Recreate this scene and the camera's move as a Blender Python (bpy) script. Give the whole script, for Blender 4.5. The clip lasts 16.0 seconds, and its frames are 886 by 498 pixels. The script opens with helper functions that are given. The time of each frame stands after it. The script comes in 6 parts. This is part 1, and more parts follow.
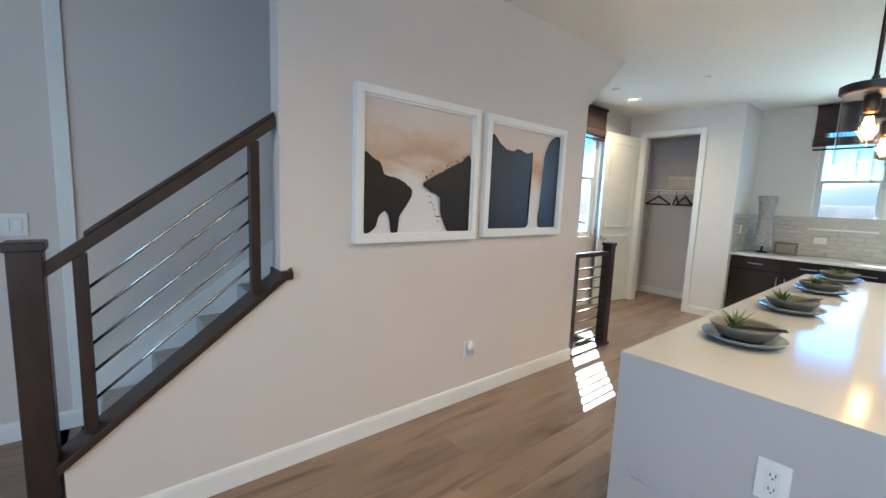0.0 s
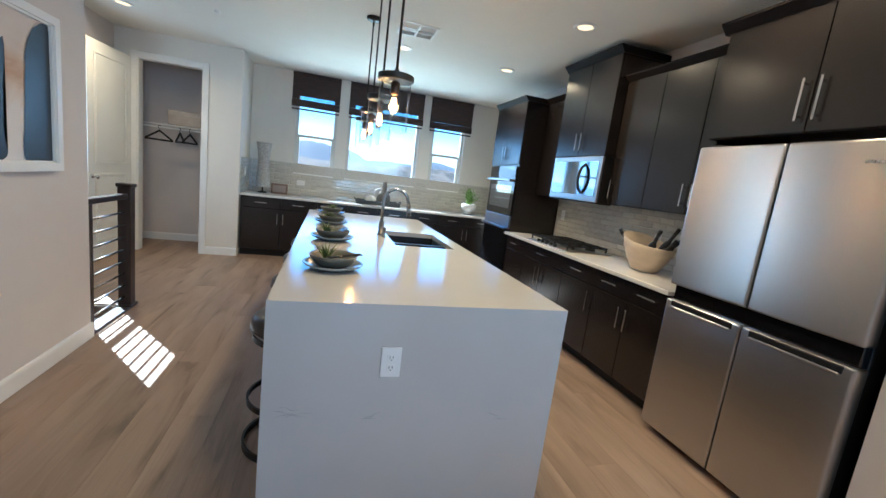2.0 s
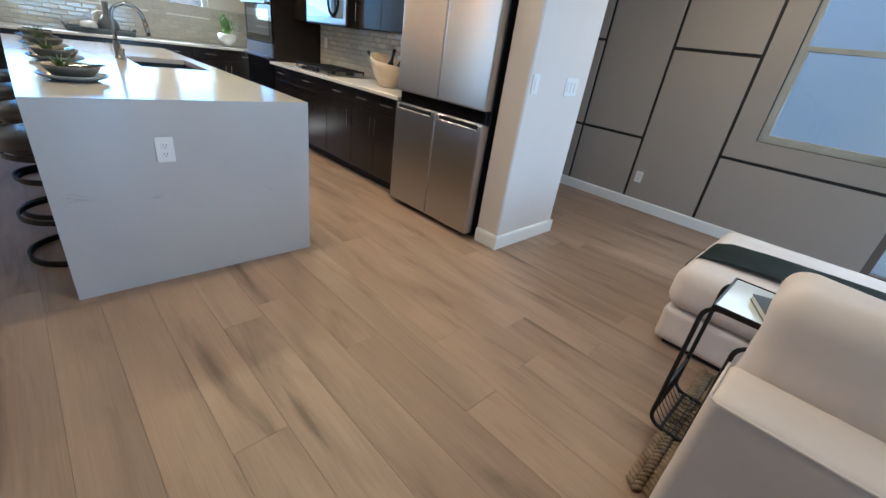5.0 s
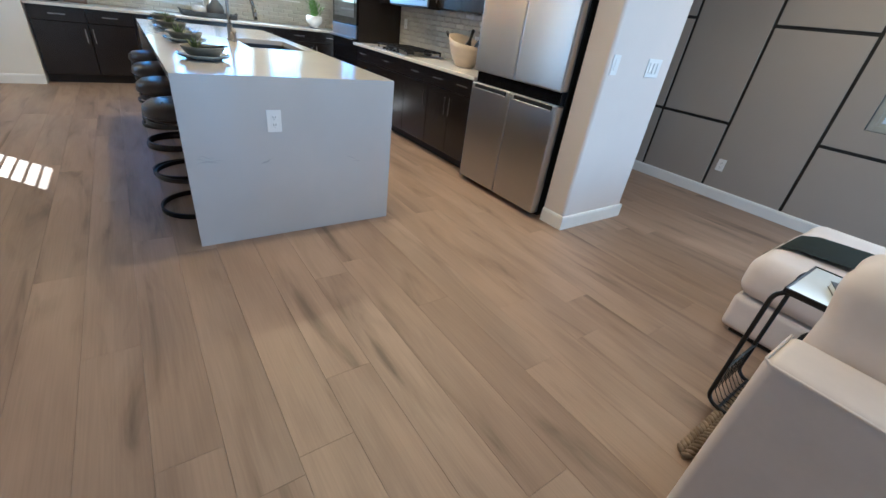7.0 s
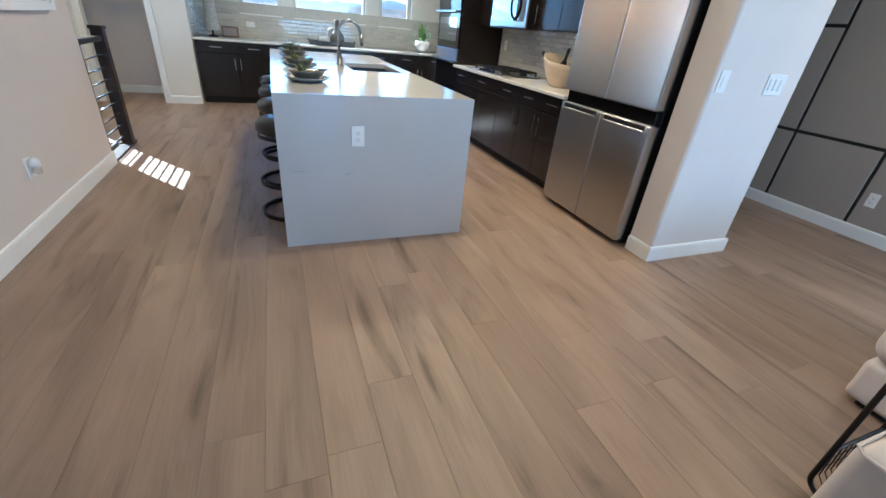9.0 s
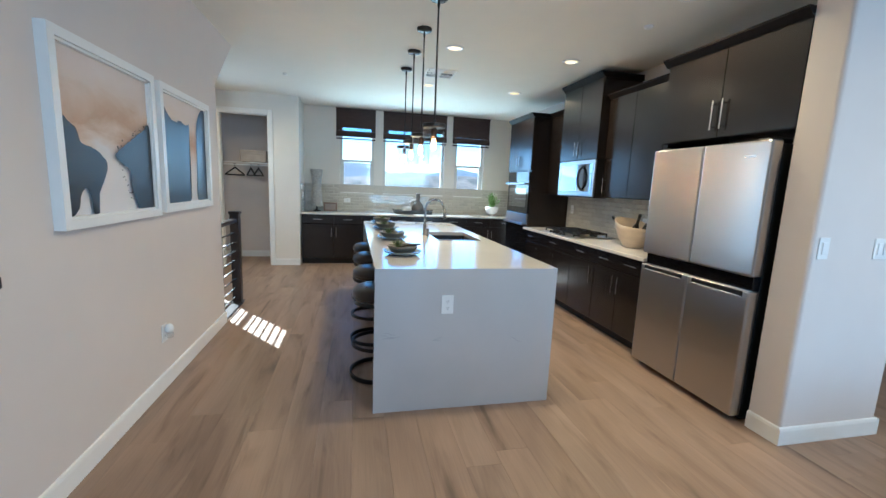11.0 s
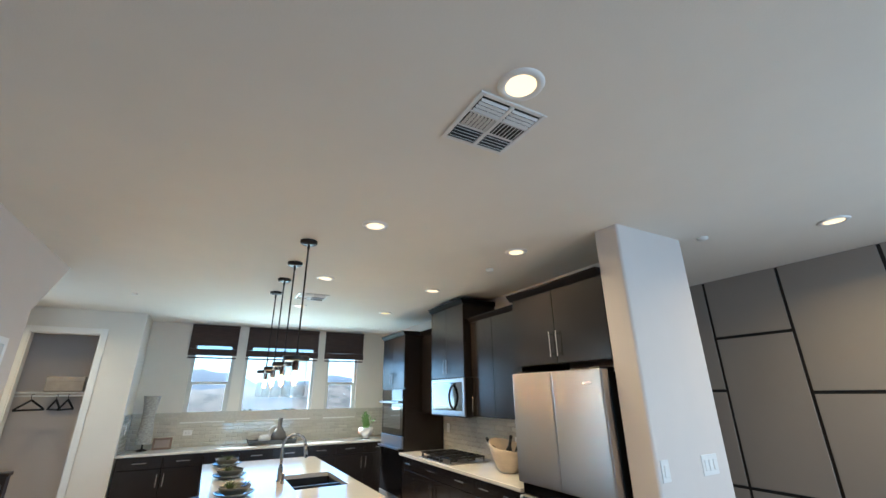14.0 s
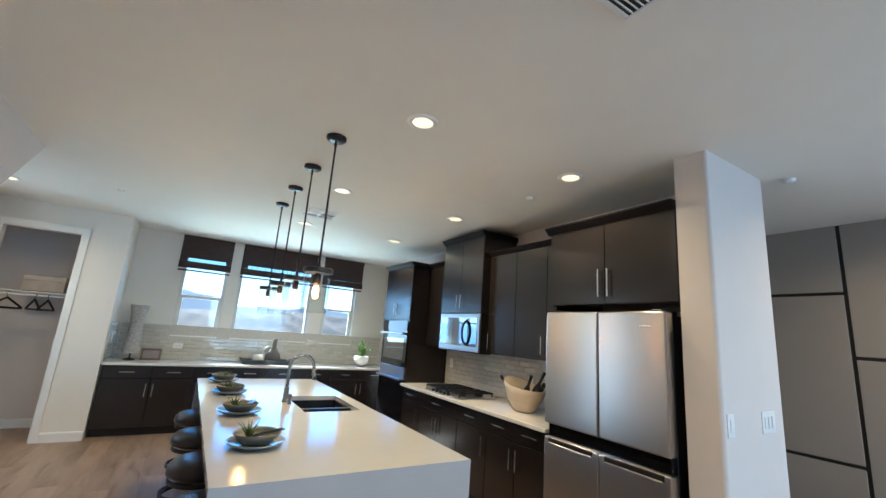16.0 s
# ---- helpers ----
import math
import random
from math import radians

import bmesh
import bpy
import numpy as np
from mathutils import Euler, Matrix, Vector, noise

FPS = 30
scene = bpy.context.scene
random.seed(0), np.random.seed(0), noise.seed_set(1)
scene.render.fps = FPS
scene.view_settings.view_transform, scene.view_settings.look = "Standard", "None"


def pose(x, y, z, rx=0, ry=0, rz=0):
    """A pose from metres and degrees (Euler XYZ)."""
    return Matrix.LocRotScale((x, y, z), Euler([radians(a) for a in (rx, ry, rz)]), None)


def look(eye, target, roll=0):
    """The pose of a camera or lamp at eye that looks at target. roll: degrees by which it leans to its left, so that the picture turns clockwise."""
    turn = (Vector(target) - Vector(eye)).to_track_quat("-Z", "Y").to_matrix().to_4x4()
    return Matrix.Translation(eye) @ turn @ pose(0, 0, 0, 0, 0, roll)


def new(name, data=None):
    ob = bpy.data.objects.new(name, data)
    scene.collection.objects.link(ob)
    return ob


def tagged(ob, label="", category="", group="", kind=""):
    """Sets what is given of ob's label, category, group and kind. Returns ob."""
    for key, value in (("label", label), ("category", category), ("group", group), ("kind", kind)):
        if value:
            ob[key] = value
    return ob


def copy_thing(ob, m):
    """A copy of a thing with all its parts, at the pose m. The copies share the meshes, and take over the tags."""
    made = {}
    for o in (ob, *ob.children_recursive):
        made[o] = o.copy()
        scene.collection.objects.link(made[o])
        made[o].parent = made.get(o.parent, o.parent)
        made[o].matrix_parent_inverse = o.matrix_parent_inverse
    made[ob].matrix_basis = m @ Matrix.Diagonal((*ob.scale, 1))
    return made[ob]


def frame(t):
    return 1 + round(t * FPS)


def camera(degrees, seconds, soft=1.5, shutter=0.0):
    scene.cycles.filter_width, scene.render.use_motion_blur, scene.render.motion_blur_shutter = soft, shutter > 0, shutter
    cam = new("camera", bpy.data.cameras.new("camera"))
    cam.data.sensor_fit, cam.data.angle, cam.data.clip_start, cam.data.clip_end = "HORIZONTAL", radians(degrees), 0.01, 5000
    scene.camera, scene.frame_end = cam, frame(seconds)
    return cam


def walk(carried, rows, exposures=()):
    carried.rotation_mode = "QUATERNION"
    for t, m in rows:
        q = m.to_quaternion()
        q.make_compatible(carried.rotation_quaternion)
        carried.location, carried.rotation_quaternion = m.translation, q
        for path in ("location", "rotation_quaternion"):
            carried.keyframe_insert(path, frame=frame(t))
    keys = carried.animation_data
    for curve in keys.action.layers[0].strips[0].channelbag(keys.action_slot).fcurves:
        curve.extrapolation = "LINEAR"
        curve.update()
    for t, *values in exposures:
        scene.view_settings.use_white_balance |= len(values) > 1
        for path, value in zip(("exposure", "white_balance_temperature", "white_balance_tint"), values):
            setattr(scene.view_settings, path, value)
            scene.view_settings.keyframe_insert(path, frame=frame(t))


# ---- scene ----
cam = camera(95.2, 16.0)
PATH = [
    (0, (0.246, 0.056, 1.415), (1.508, 1.588, 1.167), 2.3),
    (0.5, (0.313, 0.287, 1.433), (1.986, 1.357, 1.194), 2.6),
    (1, (0.318, 0.423, 1.42), (2.227, 0.953, 1.145), 3.8),
    (1.5, (0.269, 0.543, 1.414), (2.241, 0.504, 1.086), 5.6),
    (2, (0.19, 0.527, 1.378), (2.081, -0.037, 1.051), 7.2),
    (2.5, (0.044, 0.494, 1.388), (1.787, -0.435, 1.079), 7.7),
    (3, (-0.129, 0.517, 1.383), (1.47, -0.644, 1.076), 7.4),
    (3.5, (-0.27, 0.63, 1.392), (1.199, -0.681, 1.039), 6.8),
    (4, (-0.403, 0.732, 1.39), (0.95, -0.655, 0.895), 6.9),
    (4.5, (-0.532, 0.696, 1.351), (0.727, -0.691, 0.651), 7.6),
    (5, (-0.645, 0.68, 1.282), (0.571, -0.643, 0.404), 8.4),
    (7.5, (-0.735, 0.851, 1.281), (0.657, -0.181, 0.283), 8.2),
    (8, (-0.74, 0.771, 1.298), (0.684, -0.178, 0.263), 8.4),
    (8.5, (-0.798, 0.672, 1.273), (0.709, -0.135, 0.235), 7.5),
    (10.8, (-0.769, 0.785, 1.397), (1.15, 0.41, 0.978), 3.2),
    (11, (-0.749, 0.821, 1.408), (1.18, 0.391, 1.102), 2.4),
    (11.5, (-0.797, 0.771, 1.438), (1.126, 0.221, 1.446), 1.6),
    (12, (-0.846, 0.742, 1.517), (1.009, 0.07, 1.848), 0.2),
    (12.5, (-0.868, 0.734, 1.572), (0.885, -0.035, 2.151), -1.3),
    (13, (-0.861, 0.722, 1.617), (0.802, -0.101, 2.361), -2.0),
    (13.5, (-0.84, 0.722, 1.624), (0.793, -0.149, 2.382), -1.9),
    (14, (-0.791, 0.749, 1.6), (0.86, -0.156, 2.274), -0.6),
    (14.5, (-0.683, 0.857, 1.579), (0.984, -0.097, 2.137), 0.7),
    (15, (-0.515, 0.887, 1.523), (1.165, -0.099, 1.976), 2.0),
    (15.5, (-0.313, 0.824, 1.552), (1.372, -0.166, 1.978), 3.1),
    (16, (-0.199, 0.859, 1.521), (1.482, -0.142, 1.934), 4.3),
]
walk(cam, [(t, look(eye, target, roll)) for t, eye, target, roll in PATH], exposures=[(0, 2.66, 5150, -2), (1.0, 2.30, 4950, -2), (2.0, 2.42, 5000, -1), (3, 2.49, 5000, -1), (5, 2.49, 5050, -1), (8.5, 2.65, 4800, -1), (11, 2.58, 4920, -3), (14, 2.53, 5300, -2), (16, 2.52, 5150, -2)])

# ---- world, sun, exposure ----
SUN_DIR = Vector((0.79, 0.61, 0.815)).normalized()
world = bpy.data.worlds.new("sky")
scene.world = world
world.use_nodes = True
wn = world.node_tree
sky = wn.nodes.new("ShaderNodeTexSky")
sky.sky_type = 'NISHITA'
sky.sun_disc = False
sky.altitude = 1200
sky.dust_density = 0.0
sky.ozone_density = 3.5
sky.sun_elevation = math.asin(SUN_DIR.z)
sky.sun_rotation = math.atan2(SUN_DIR.x, SUN_DIR.y)
tint = wn.nodes.new("ShaderNodeMix")
tint.data_type, tint.blend_type = 'RGBA', 'MULTIPLY'
tint.inputs["Factor"].default_value = 1.0
tc_sky, sep_sky, haze = wn.nodes.new("ShaderNodeTexCoord"), wn.nodes.new("ShaderNodeSeparateXYZ"), wn.nodes.new("ShaderNodeValToRGB")
wn.links.new(tc_sky.outputs["Generated"], sep_sky.inputs[0])
wn.links.new(sep_sky.outputs["Z"], haze.inputs["Fac"])
# pale desert haze low over the horizon, clear blue above it
haze.color_ramp.elements[0].position, haze.color_ramp.elements[0].color = 0.085, (1.0, 0.97, 0.93, 1)
haze.color_ramp.elements[1].position, haze.color_ramp.elements[1].color = 0.150, (0.36, 0.70, 1.0, 1)
wn.links.new(haze.outputs["Color"], tint.inputs["B"])
wn.links.new(sky.outputs["Color"], tint.inputs["A"])
wn.links.new(tint.outputs["Result"], wn.nodes["Background"].inputs["Color"])
wn.nodes["Background"].inputs["Strength"].default_value = 0.062


def lamp(name, kind, m, energy, color=(1, 1, 1), size=0.1, size_y=None, angle=None, spread=None):
    d = bpy.data.lights.new(name, kind)
    d.energy, d.color = energy, color
    if kind == 'AREA':
        d.size = size
        if size_y:
            d.shape, d.size_y = 'RECTANGLE', size_y
        else:
            d.shape = 'DISK'
        if spread:
            d.spread = radians(spread)
    if kind == 'SUN':
        d.angle = angle
    if kind == 'POINT':
        d.shadow_soft_size = size
    ob = new(name, d)
    ob.matrix_world = m
    return ob


lamp("sun", 'SUN', look(SUN_DIR * 30, (0, 0, 0)), 4.5, (1, 0.95, 0.87), angle=radians(0.5))
# daylight standing in the window openings; the rear one fills from an unseen, added opening
lamp("sky_light_rear", 'AREA', look((-5.9, -1.4, 1.35), (0, -1.4, 1.2)), 15, (0.50, 0.73, 1.0), 3.2, 2.2, spread=135)
lamp("sky_light_side", 'AREA', look((-2.7, -3.86, 1.3), (-2.7, 0, 1.4)), 12, (0.92, 0.95, 1.0), 2.8, 2.2)
for y0, y1, watts in ((0.47, 1.08, 0.95), (-0.85, 0.30, 1.8), (-1.64, -1.07, 0.9)):
    ym = (y0 + y1) / 2
    lamp("sky_light_kitchen", 'AREA', look((7.17, ym, 1.74), (0, ym, 1.70)), watts, (0.11, 0.42, 1.0), y1 - y0, 0.98)
    # light thrown up from the sunlit ground outside
    lamp("ground_light_kitchen", 'AREA', look((7.17, ym, 1.70), (5.0, ym, 3.1)), watts * 1.1, (0.88, 1.0, 0.86), y1 - y0, 0.90, spread=92)
lamp("sky_light_stairs", 'AREA', look((5.12, 3.27, 1.62), (5.12, 0, 1.6)), 2.2, (0.7, 0.87, 1.0), 0.78, 1.25)

# ---- materials ----
MATS = {}


def mat(name, color, rough=0.5, metal=0.0, noise_scale=8.0, vary=0.06, bump=0.0, bump_scale=60.0, stretch=(1, 1, 1), rand=0.0,
        spec=0.5, coat=0.0, color2=None, lo=0.4, hi=0.65, rough_vary=0.08, detail=4.0):
    """A principled surface with a large stain, a fine grain and a fine relief, in world metres."""
    m = bpy.data.materials.new(name)
    m.use_nodes = True
    nt = m.node_tree
    N, L = nt.nodes, nt.links
    b = N["Principled BSDF"]
    b.inputs["Roughness"].default_value = rough
    b.inputs["Metallic"].default_value = metal
    b.inputs["Specular IOR Level"].default_value = spec
    b.inputs["Coat Weight"].default_value = coat
    tc = N.new("ShaderNodeTexCoord")
    mp = N.new("ShaderNodeMapping")
    mp.inputs["Scale"].default_value = stretch
    geo = N.new("ShaderNodeNewGeometry")
    L.new(geo.outputs["Position"], mp.inputs["Vector"])
    n1 = N.new("ShaderNodeTexNoise")
    n1.inputs["Scale"].default_value = noise_scale
    n1.inputs["Detail"].default_value = detail
    n2 = N.new("ShaderNodeTexNoise")
    n2.inputs["Scale"].default_value = noise_scale * 9
    n2.inputs["Detail"].default_value = 3
    L.new(mp.outputs[0], n1.inputs["Vector"])
    L.new(mp.outputs[0], n2.inputs["Vector"])
    c2 = color2 or tuple(c * (1 - 2.2 * vary) for c in color)
    ramp = N.new("ShaderNodeValToRGB")
    ramp.color_ramp.elements[0].position, ramp.color_ramp.elements[1].position = lo, hi
    ramp.color_ramp.elements[0].color = (*c2, 1)
    ramp.color_ramp.elements[1].color = (*color, 1)
    L.new(n1.outputs["Fac"], ramp.inputs["Fac"])
    mix = N.new("ShaderNodeMix")
    mix.data_type, mix.blend_type = 'RGBA', 'MULTIPLY'
    mix.inputs["Factor"].default_value = 1.0
    r2 = N.new("ShaderNodeMapRange")
    r2.inputs["To Min"].default_value, r2.inputs["To Max"].default_value = 1 - vary, 1 + vary
    L.new(n2.outputs["Fac"], r2.inputs["Value"])
    L.new(ramp.outputs["Color"], mix.inputs["A"])
    L.new(r2.outputs["Result"], mix.inputs["B"])
    out = mix.outputs["Result"]
    if rand:
        oi = N.new("ShaderNodeObjectInfo")
        r3 = N.new("ShaderNodeMapRange")
        r3.inputs["To Min"].default_value, r3.inputs["To Max"].default_value = 1 - rand, 1 + rand
        L.new(oi.outputs["Random"], r3.inputs["Value"])
        mx = N.new("ShaderNodeMix")
        mx.data_type, mx.blend_type = 'RGBA', 'MULTIPLY'
        mx.inputs["Factor"].default_value = 1.0
        L.new(out, mx.inputs["A"])
        L.new(r3.outputs["Result"], mx.inputs["B"])
        out = mx.outputs["Result"]
    L.new(out, b.inputs["Base Color"])
    rr = N.new("ShaderNodeMapRange")
    rr.inputs["To Min"].default_value, rr.inputs["To Max"].default_value = max(0.02, rough - rough_vary), min(1, rough + rough_vary)
    L.new(n1.outputs["Fac"], rr.inputs["Value"])
    L.new(rr.outputs["Result"], b.inputs["Roughness"])
    if bump:
        n3 = N.new("ShaderNodeTexNoise")
        n3.inputs["Scale"].default_value = bump_scale
        n3.inputs["Detail"].default_value = 3
        L.new(mp.outputs[0], n3.inputs["Vector"])
        bp = N.new("ShaderNodeBump")
        bp.inputs["Strength"].default_value = bump
        bp.inputs["Distance"].default_value = 0.004
        L.new(n3.outputs["Fac"], bp.inputs["Height"])
        L.new(bp.outputs["Normal"], b.inputs["Normal"])
    MATS[name] = m
    return m


def emit(name, color, strength):
    m = bpy.data.materials.new(name)
    m.use_nodes = True
    b = m.node_tree.nodes["Principled BSDF"]
    b.inputs["Base Color"].default_value = (*color, 1)
    b.inputs["Emission Color"].default_value = (*color, 1)
    b.inputs["Emission Strength"].default_value = strength
    return m


def glass_mat(name, color=(1, 1, 1), rough=0.0, sheen=0.45, power=4.0):
    """Thin clear glass: mostly lets light through, with a mirror sheen that grows at grazing angles."""
    m = bpy.data.materials.new(name)
    m.use_nodes = True
    nt = m.node_tree
    nt.nodes.remove(nt.nodes["Principled BSDF"])
    tr = nt.nodes.new("ShaderNodeBsdfTransparent")
    tr.inputs["Color"].default_value = (*color, 1)
    gl = nt.nodes.new("ShaderNodeBsdfGlossy")
    gl.inputs["Roughness"].default_value = rough
    lw = nt.nodes.new("ShaderNodeLayerWeight")
    pw = nt.nodes.new("ShaderNodeMath")
    pw.operation = 'POWER'
    pw.inputs[1].default_value = power
    ma = nt.nodes.new("ShaderNodeMath")
    ma.operation = 'MULTIPLY_ADD'
    ma.inputs[1].default_value, ma.inputs[2].default_value = sheen, 0.035
    mx = nt.nodes.new("ShaderNodeMixShader")
    nt.links.new(lw.outputs["Facing"], pw.inputs[0])
    nt.links.new(pw.outputs[0], ma.inputs[0])
    nt.links.new(ma.outputs[0], mx.inputs[0])
    nt.links.new(tr.outputs[0], mx.inputs[1])
    nt.links.new(gl.outputs[0], mx.inputs[2])
    nt.links.new(mx.outputs[0], nt.nodes["Material Output"].inputs["Surface"])
    return m


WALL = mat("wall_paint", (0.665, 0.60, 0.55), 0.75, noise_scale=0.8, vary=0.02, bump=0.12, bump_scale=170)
# same greige as WALL, lifted for the brighter light beside the windows
WALL_LIT = mat("wall_paint_lit", (0.76, 0.725, 0.655), 0.75, noise_scale=0.8, vary=0.02, bump=0.12, bump_scale=170)
CEIL = mat("ceiling_paint", (0.82, 0.785, 0.705), 0.85, noise_scale=0.6, vary=0.02, bump=0.15, bump_scale=120)
TRIM = mat("trim_paint", (0.80, 0.79, 0.76), 0.4, noise_scale=3, vary=0.02)
DOORP = mat("door_paint", (0.80, 0.79, 0.74), 0.35, noise_scale=3, vary=0.02)


def plank_mat():
    """Oak-look boards: each with its own tone, long soft streaks and fine grain along x."""
    m = bpy.data.materials.new("oak_plank")
    m.use_nodes = True
    nt = m.node_tree
    N, L = nt.nodes, nt.links
    b = N["Principled BSDF"]
    geo, oi = N.new("ShaderNodeNewGeometry"), N.new("ShaderNodeObjectInfo")
    sc = N.new("ShaderNodeVectorMath")
    sc.operation = 'SCALE'
    comb = N.new("ShaderNodeCombineXYZ")
    for k in ("X", "Y", "Z"):
        L.new(oi.outputs["Random"], comb.inputs[k])
    L.new(comb.outputs[0], sc.inputs[0])
    sc.inputs["Scale"].default_value = 37.0
    add = N.new("ShaderNodeVectorMath")
    L.new(geo.outputs["Position"], add.inputs[0])
    L.new(sc.outputs[0], add.inputs[1])

    def streak(scale, stretch, detail, distortion=0.0):
        mp = N.new("ShaderNodeMapping")
        mp.inputs["Scale"].default_value = stretch
        L.new(add.outputs[0], mp.inputs["Vector"])
        n = N.new("ShaderNodeTexNoise")
        n.inputs["Scale"].default_value, n.inputs["Detail"].default_value, n.inputs["Distortion"].default_value = scale, detail, distortion
        L.new(mp.outputs[0], n.inputs["Vector"])
        return n.outputs["Fac"]

    def ramp(fac, stops):
        r = N.new("ShaderNodeValToRGB")
        els = r.color_ramp.elements
        els[0].position, els[0].color = stops[0][0], (*stops[0][1], 1)
        els[1].position, els[1].color = stops[-1][0], (*stops[-1][1], 1)
        for p, c in stops[1:-1]:
            e = els.new(p)
            e.color = (*c, 1)
        L.new(fac, r.inputs["Fac"])
        return r.outputs["Color"]

    def mul(a, c):
        x = N.new("ShaderNodeMix")
        x.data_type, x.blend_type = 'RGBA', 'MULTIPLY'
        x.inputs["Factor"].default_value = 1.0
        L.new(a, x.inputs["A"])
        L.new(c, x.inputs["B"])
        return x.outputs["Result"]

    tone = ramp(oi.outputs["Random"], [(0.0, (0.288, 0.203, 0.146)), (0.5, (0.318, 0.226, 0.164)), (1.0, (0.302, 0.219, 0.162))])
    cloud = ramp(streak(1.1, (0.7, 3.0, 1), 3, 0.4), [(0.30, (0.77, 0.76, 0.75)), (0.65, (1.09, 1.09, 1.09))])
    dark = ramp(streak(1.7, (0.75, 5.0, 1), 7, 0.7), [(0.27, (0.46, 0.44, 0.42)), (0.38, (0.84, 0.83, 0.82)), (0.50, (1.03, 1.03, 1.03))])
    grain = ramp(streak(7.0, (0.6, 22.0, 1), 4), [(0.3, (0.92, 0.91, 0.91)), (0.7, (1.05, 1.05, 1.05))])
    L.new(mul(mul(mul(tone, cloud), dark), grain), b.inputs["Base Color"])
    rr = N.new("ShaderNodeMapRange")
    rr.inputs["To Min"].default_value, rr.inputs["To Max"].default_value = 0.34, 0.52
    L.new(streak(3.0, (0.8, 6.0, 1), 3), rr.inputs["Value"])
    L.new(rr.outputs["Result"], b.inputs["Roughness"])
    bp = N.new("ShaderNodeBump")
    bp.inputs["Strength"].default_value, bp.inputs["Distance"].default_value = 0.10, 0.002
    L.new(streak(8.0, (0.6, 20.0, 1), 4), bp.inputs["Height"])
    L.new(bp.outputs["Normal"], b.inputs["Normal"])
    return m


PLANK = plank_mat()
SUBFLOOR = mat("subfloor", (0.16, 0.115, 0.085), 0.8)
CAB = mat("espresso_wood", (0.016, 0.0125, 0.0115), 0.24, noise_scale=5, vary=0.09, stretch=(5, 5, 0.5), bump=0.015, bump_scale=60, rough_vary=0.03, spec=0.5)
CROWN = mat("espresso_moulding", (0.016, 0.0125, 0.0115), 0.6, noise_scale=5, vary=0.09, stretch=(5, 5, 0.5), spec=0.08)
CABIN = mat("cabinet_shadow_gap", (0.012, 0.010, 0.010), 0.6)
QUARTZ = mat("white_quartz", (0.49, 0.478, 0.472), 0.13, noise_scale=1.3, vary=0.015, rough_vary=0.02, color2=(0.45, 0.442, 0.436), spec=0.7)
COUNTER = mat("pale_quartz", (0.72, 0.70, 0.66), 0.16, noise_scale=4, vary=0.03, rough_vary=0.03)
VEIN = mat("grey_vein", (0.36, 0.36, 0.37), 0.12, noise_scale=30, vary=0.1)
STEEL = mat("brushed_steel", (0.48, 0.465, 0.46), 0.29, 1.0, noise_scale=1.5, vary=0.006, stretch=(2, 2, 0.4), rough_vary=0.02)


def brushed(m, amount):
    """Brush marks run level, so that highlights draw out up and down."""
    nt = m.node_tree
    b = nt.nodes["Principled BSDF"]
    tg = nt.nodes.new("ShaderNodeTangent")
    tg.direction_type, tg.axis = 'RADIAL', 'Z'
    nt.links.new(tg.outputs[0], b.inputs["Tangent"])
    b.inputs["Anisotropic"].default_value = amount
    b.inputs["Anisotropic Rotation"].default_value = 0.25


brushed(STEEL, 0.75)
CHROME = mat("satin_nickel", (0.60, 0.59, 0.57), 0.22, 1.0, noise_scale=12, vary=0.03)
NICKEL = mat("brushed_faucet", (0.27, 0.26, 0.25), 0.28, 1.0, noise_scale=12, vary=0.03)
BLACKG = mat("black_glass", (0.006, 0.006, 0.007), 0.04, noise_scale=3, vary=0.02, rough_vary=0.02, spec=0.8)
MIRRG = mat("mirror_glass", (0.33, 0.35, 0.38), 0.05, 1.0, noise_scale=3, vary=0.01, rough_vary=0.015)
BLACKM = mat("black_metal", (0.014, 0.013, 0.013), 0.42, 0.4, noise_scale=20, vary=0.08)
BRONZE = mat("dark_bronze", (0.022, 0.017, 0.014), 0.38, 0.6, noise_scale=20, vary=0.08)
IRON = mat("cast_iron", (0.012, 0.012, 0.013), 0.42, 0.2, noise_scale=40, vary=0.1, bump=0.2, bump_scale=200)
WENGE = mat("dark_stained_wood", (0.042, 0.026, 0.019), 0.38, noise_scale=6, vary=0.16, stretch=(3, 3, 0.6), bump=0.06, bump_scale=90)
TILE = mat("glazed_tile", (0.55, 0.52, 0.45), 0.07, noise_scale=12, vary=0.02, rand=0.08, rough_vary=0.03, spec=0.7)
GROUT = mat("grout", (0.54, 0.51, 0.45), 0.85, noise_scale=30, vary=0.05)
BLIND = mat("woven_blind", (0.060, 0.034, 0.027), 0.7, noise_scale=6, vary=0.22, stretch=(1, 1.2, 26), bump=0.5, bump_scale=30)
VINYL = mat("window_vinyl", (0.62, 0.61, 0.56), 0.45, noise_scale=3, vary=0.02)
LEATHER = mat("brown_leather", (0.030, 0.020, 0.016), 0.30, noise_scale=9, vary=0.12, bump=0.2, bump_scale=180)
PANEL = mat("taupe_panel_paint", (0.335, 0.295, 0.255), 0.6, noise_scale=0.9, vary=0.02, bump=0.08, bump_scale=160)
GROOVE = mat("black_groove", (0.010, 0.009, 0.008), 0.6)
FABRIC = mat("ivory_boucle", (0.72, 0.645, 0.60), 0.9, noise_scale=5, vary=0.03, bump=0.12, bump_scale=700)
THROW = mat("green_throw", (0.035, 0.050, 0.042), 0.85, noise_scale=14, vary=0.14, bump=0.5, bump_scale=260)
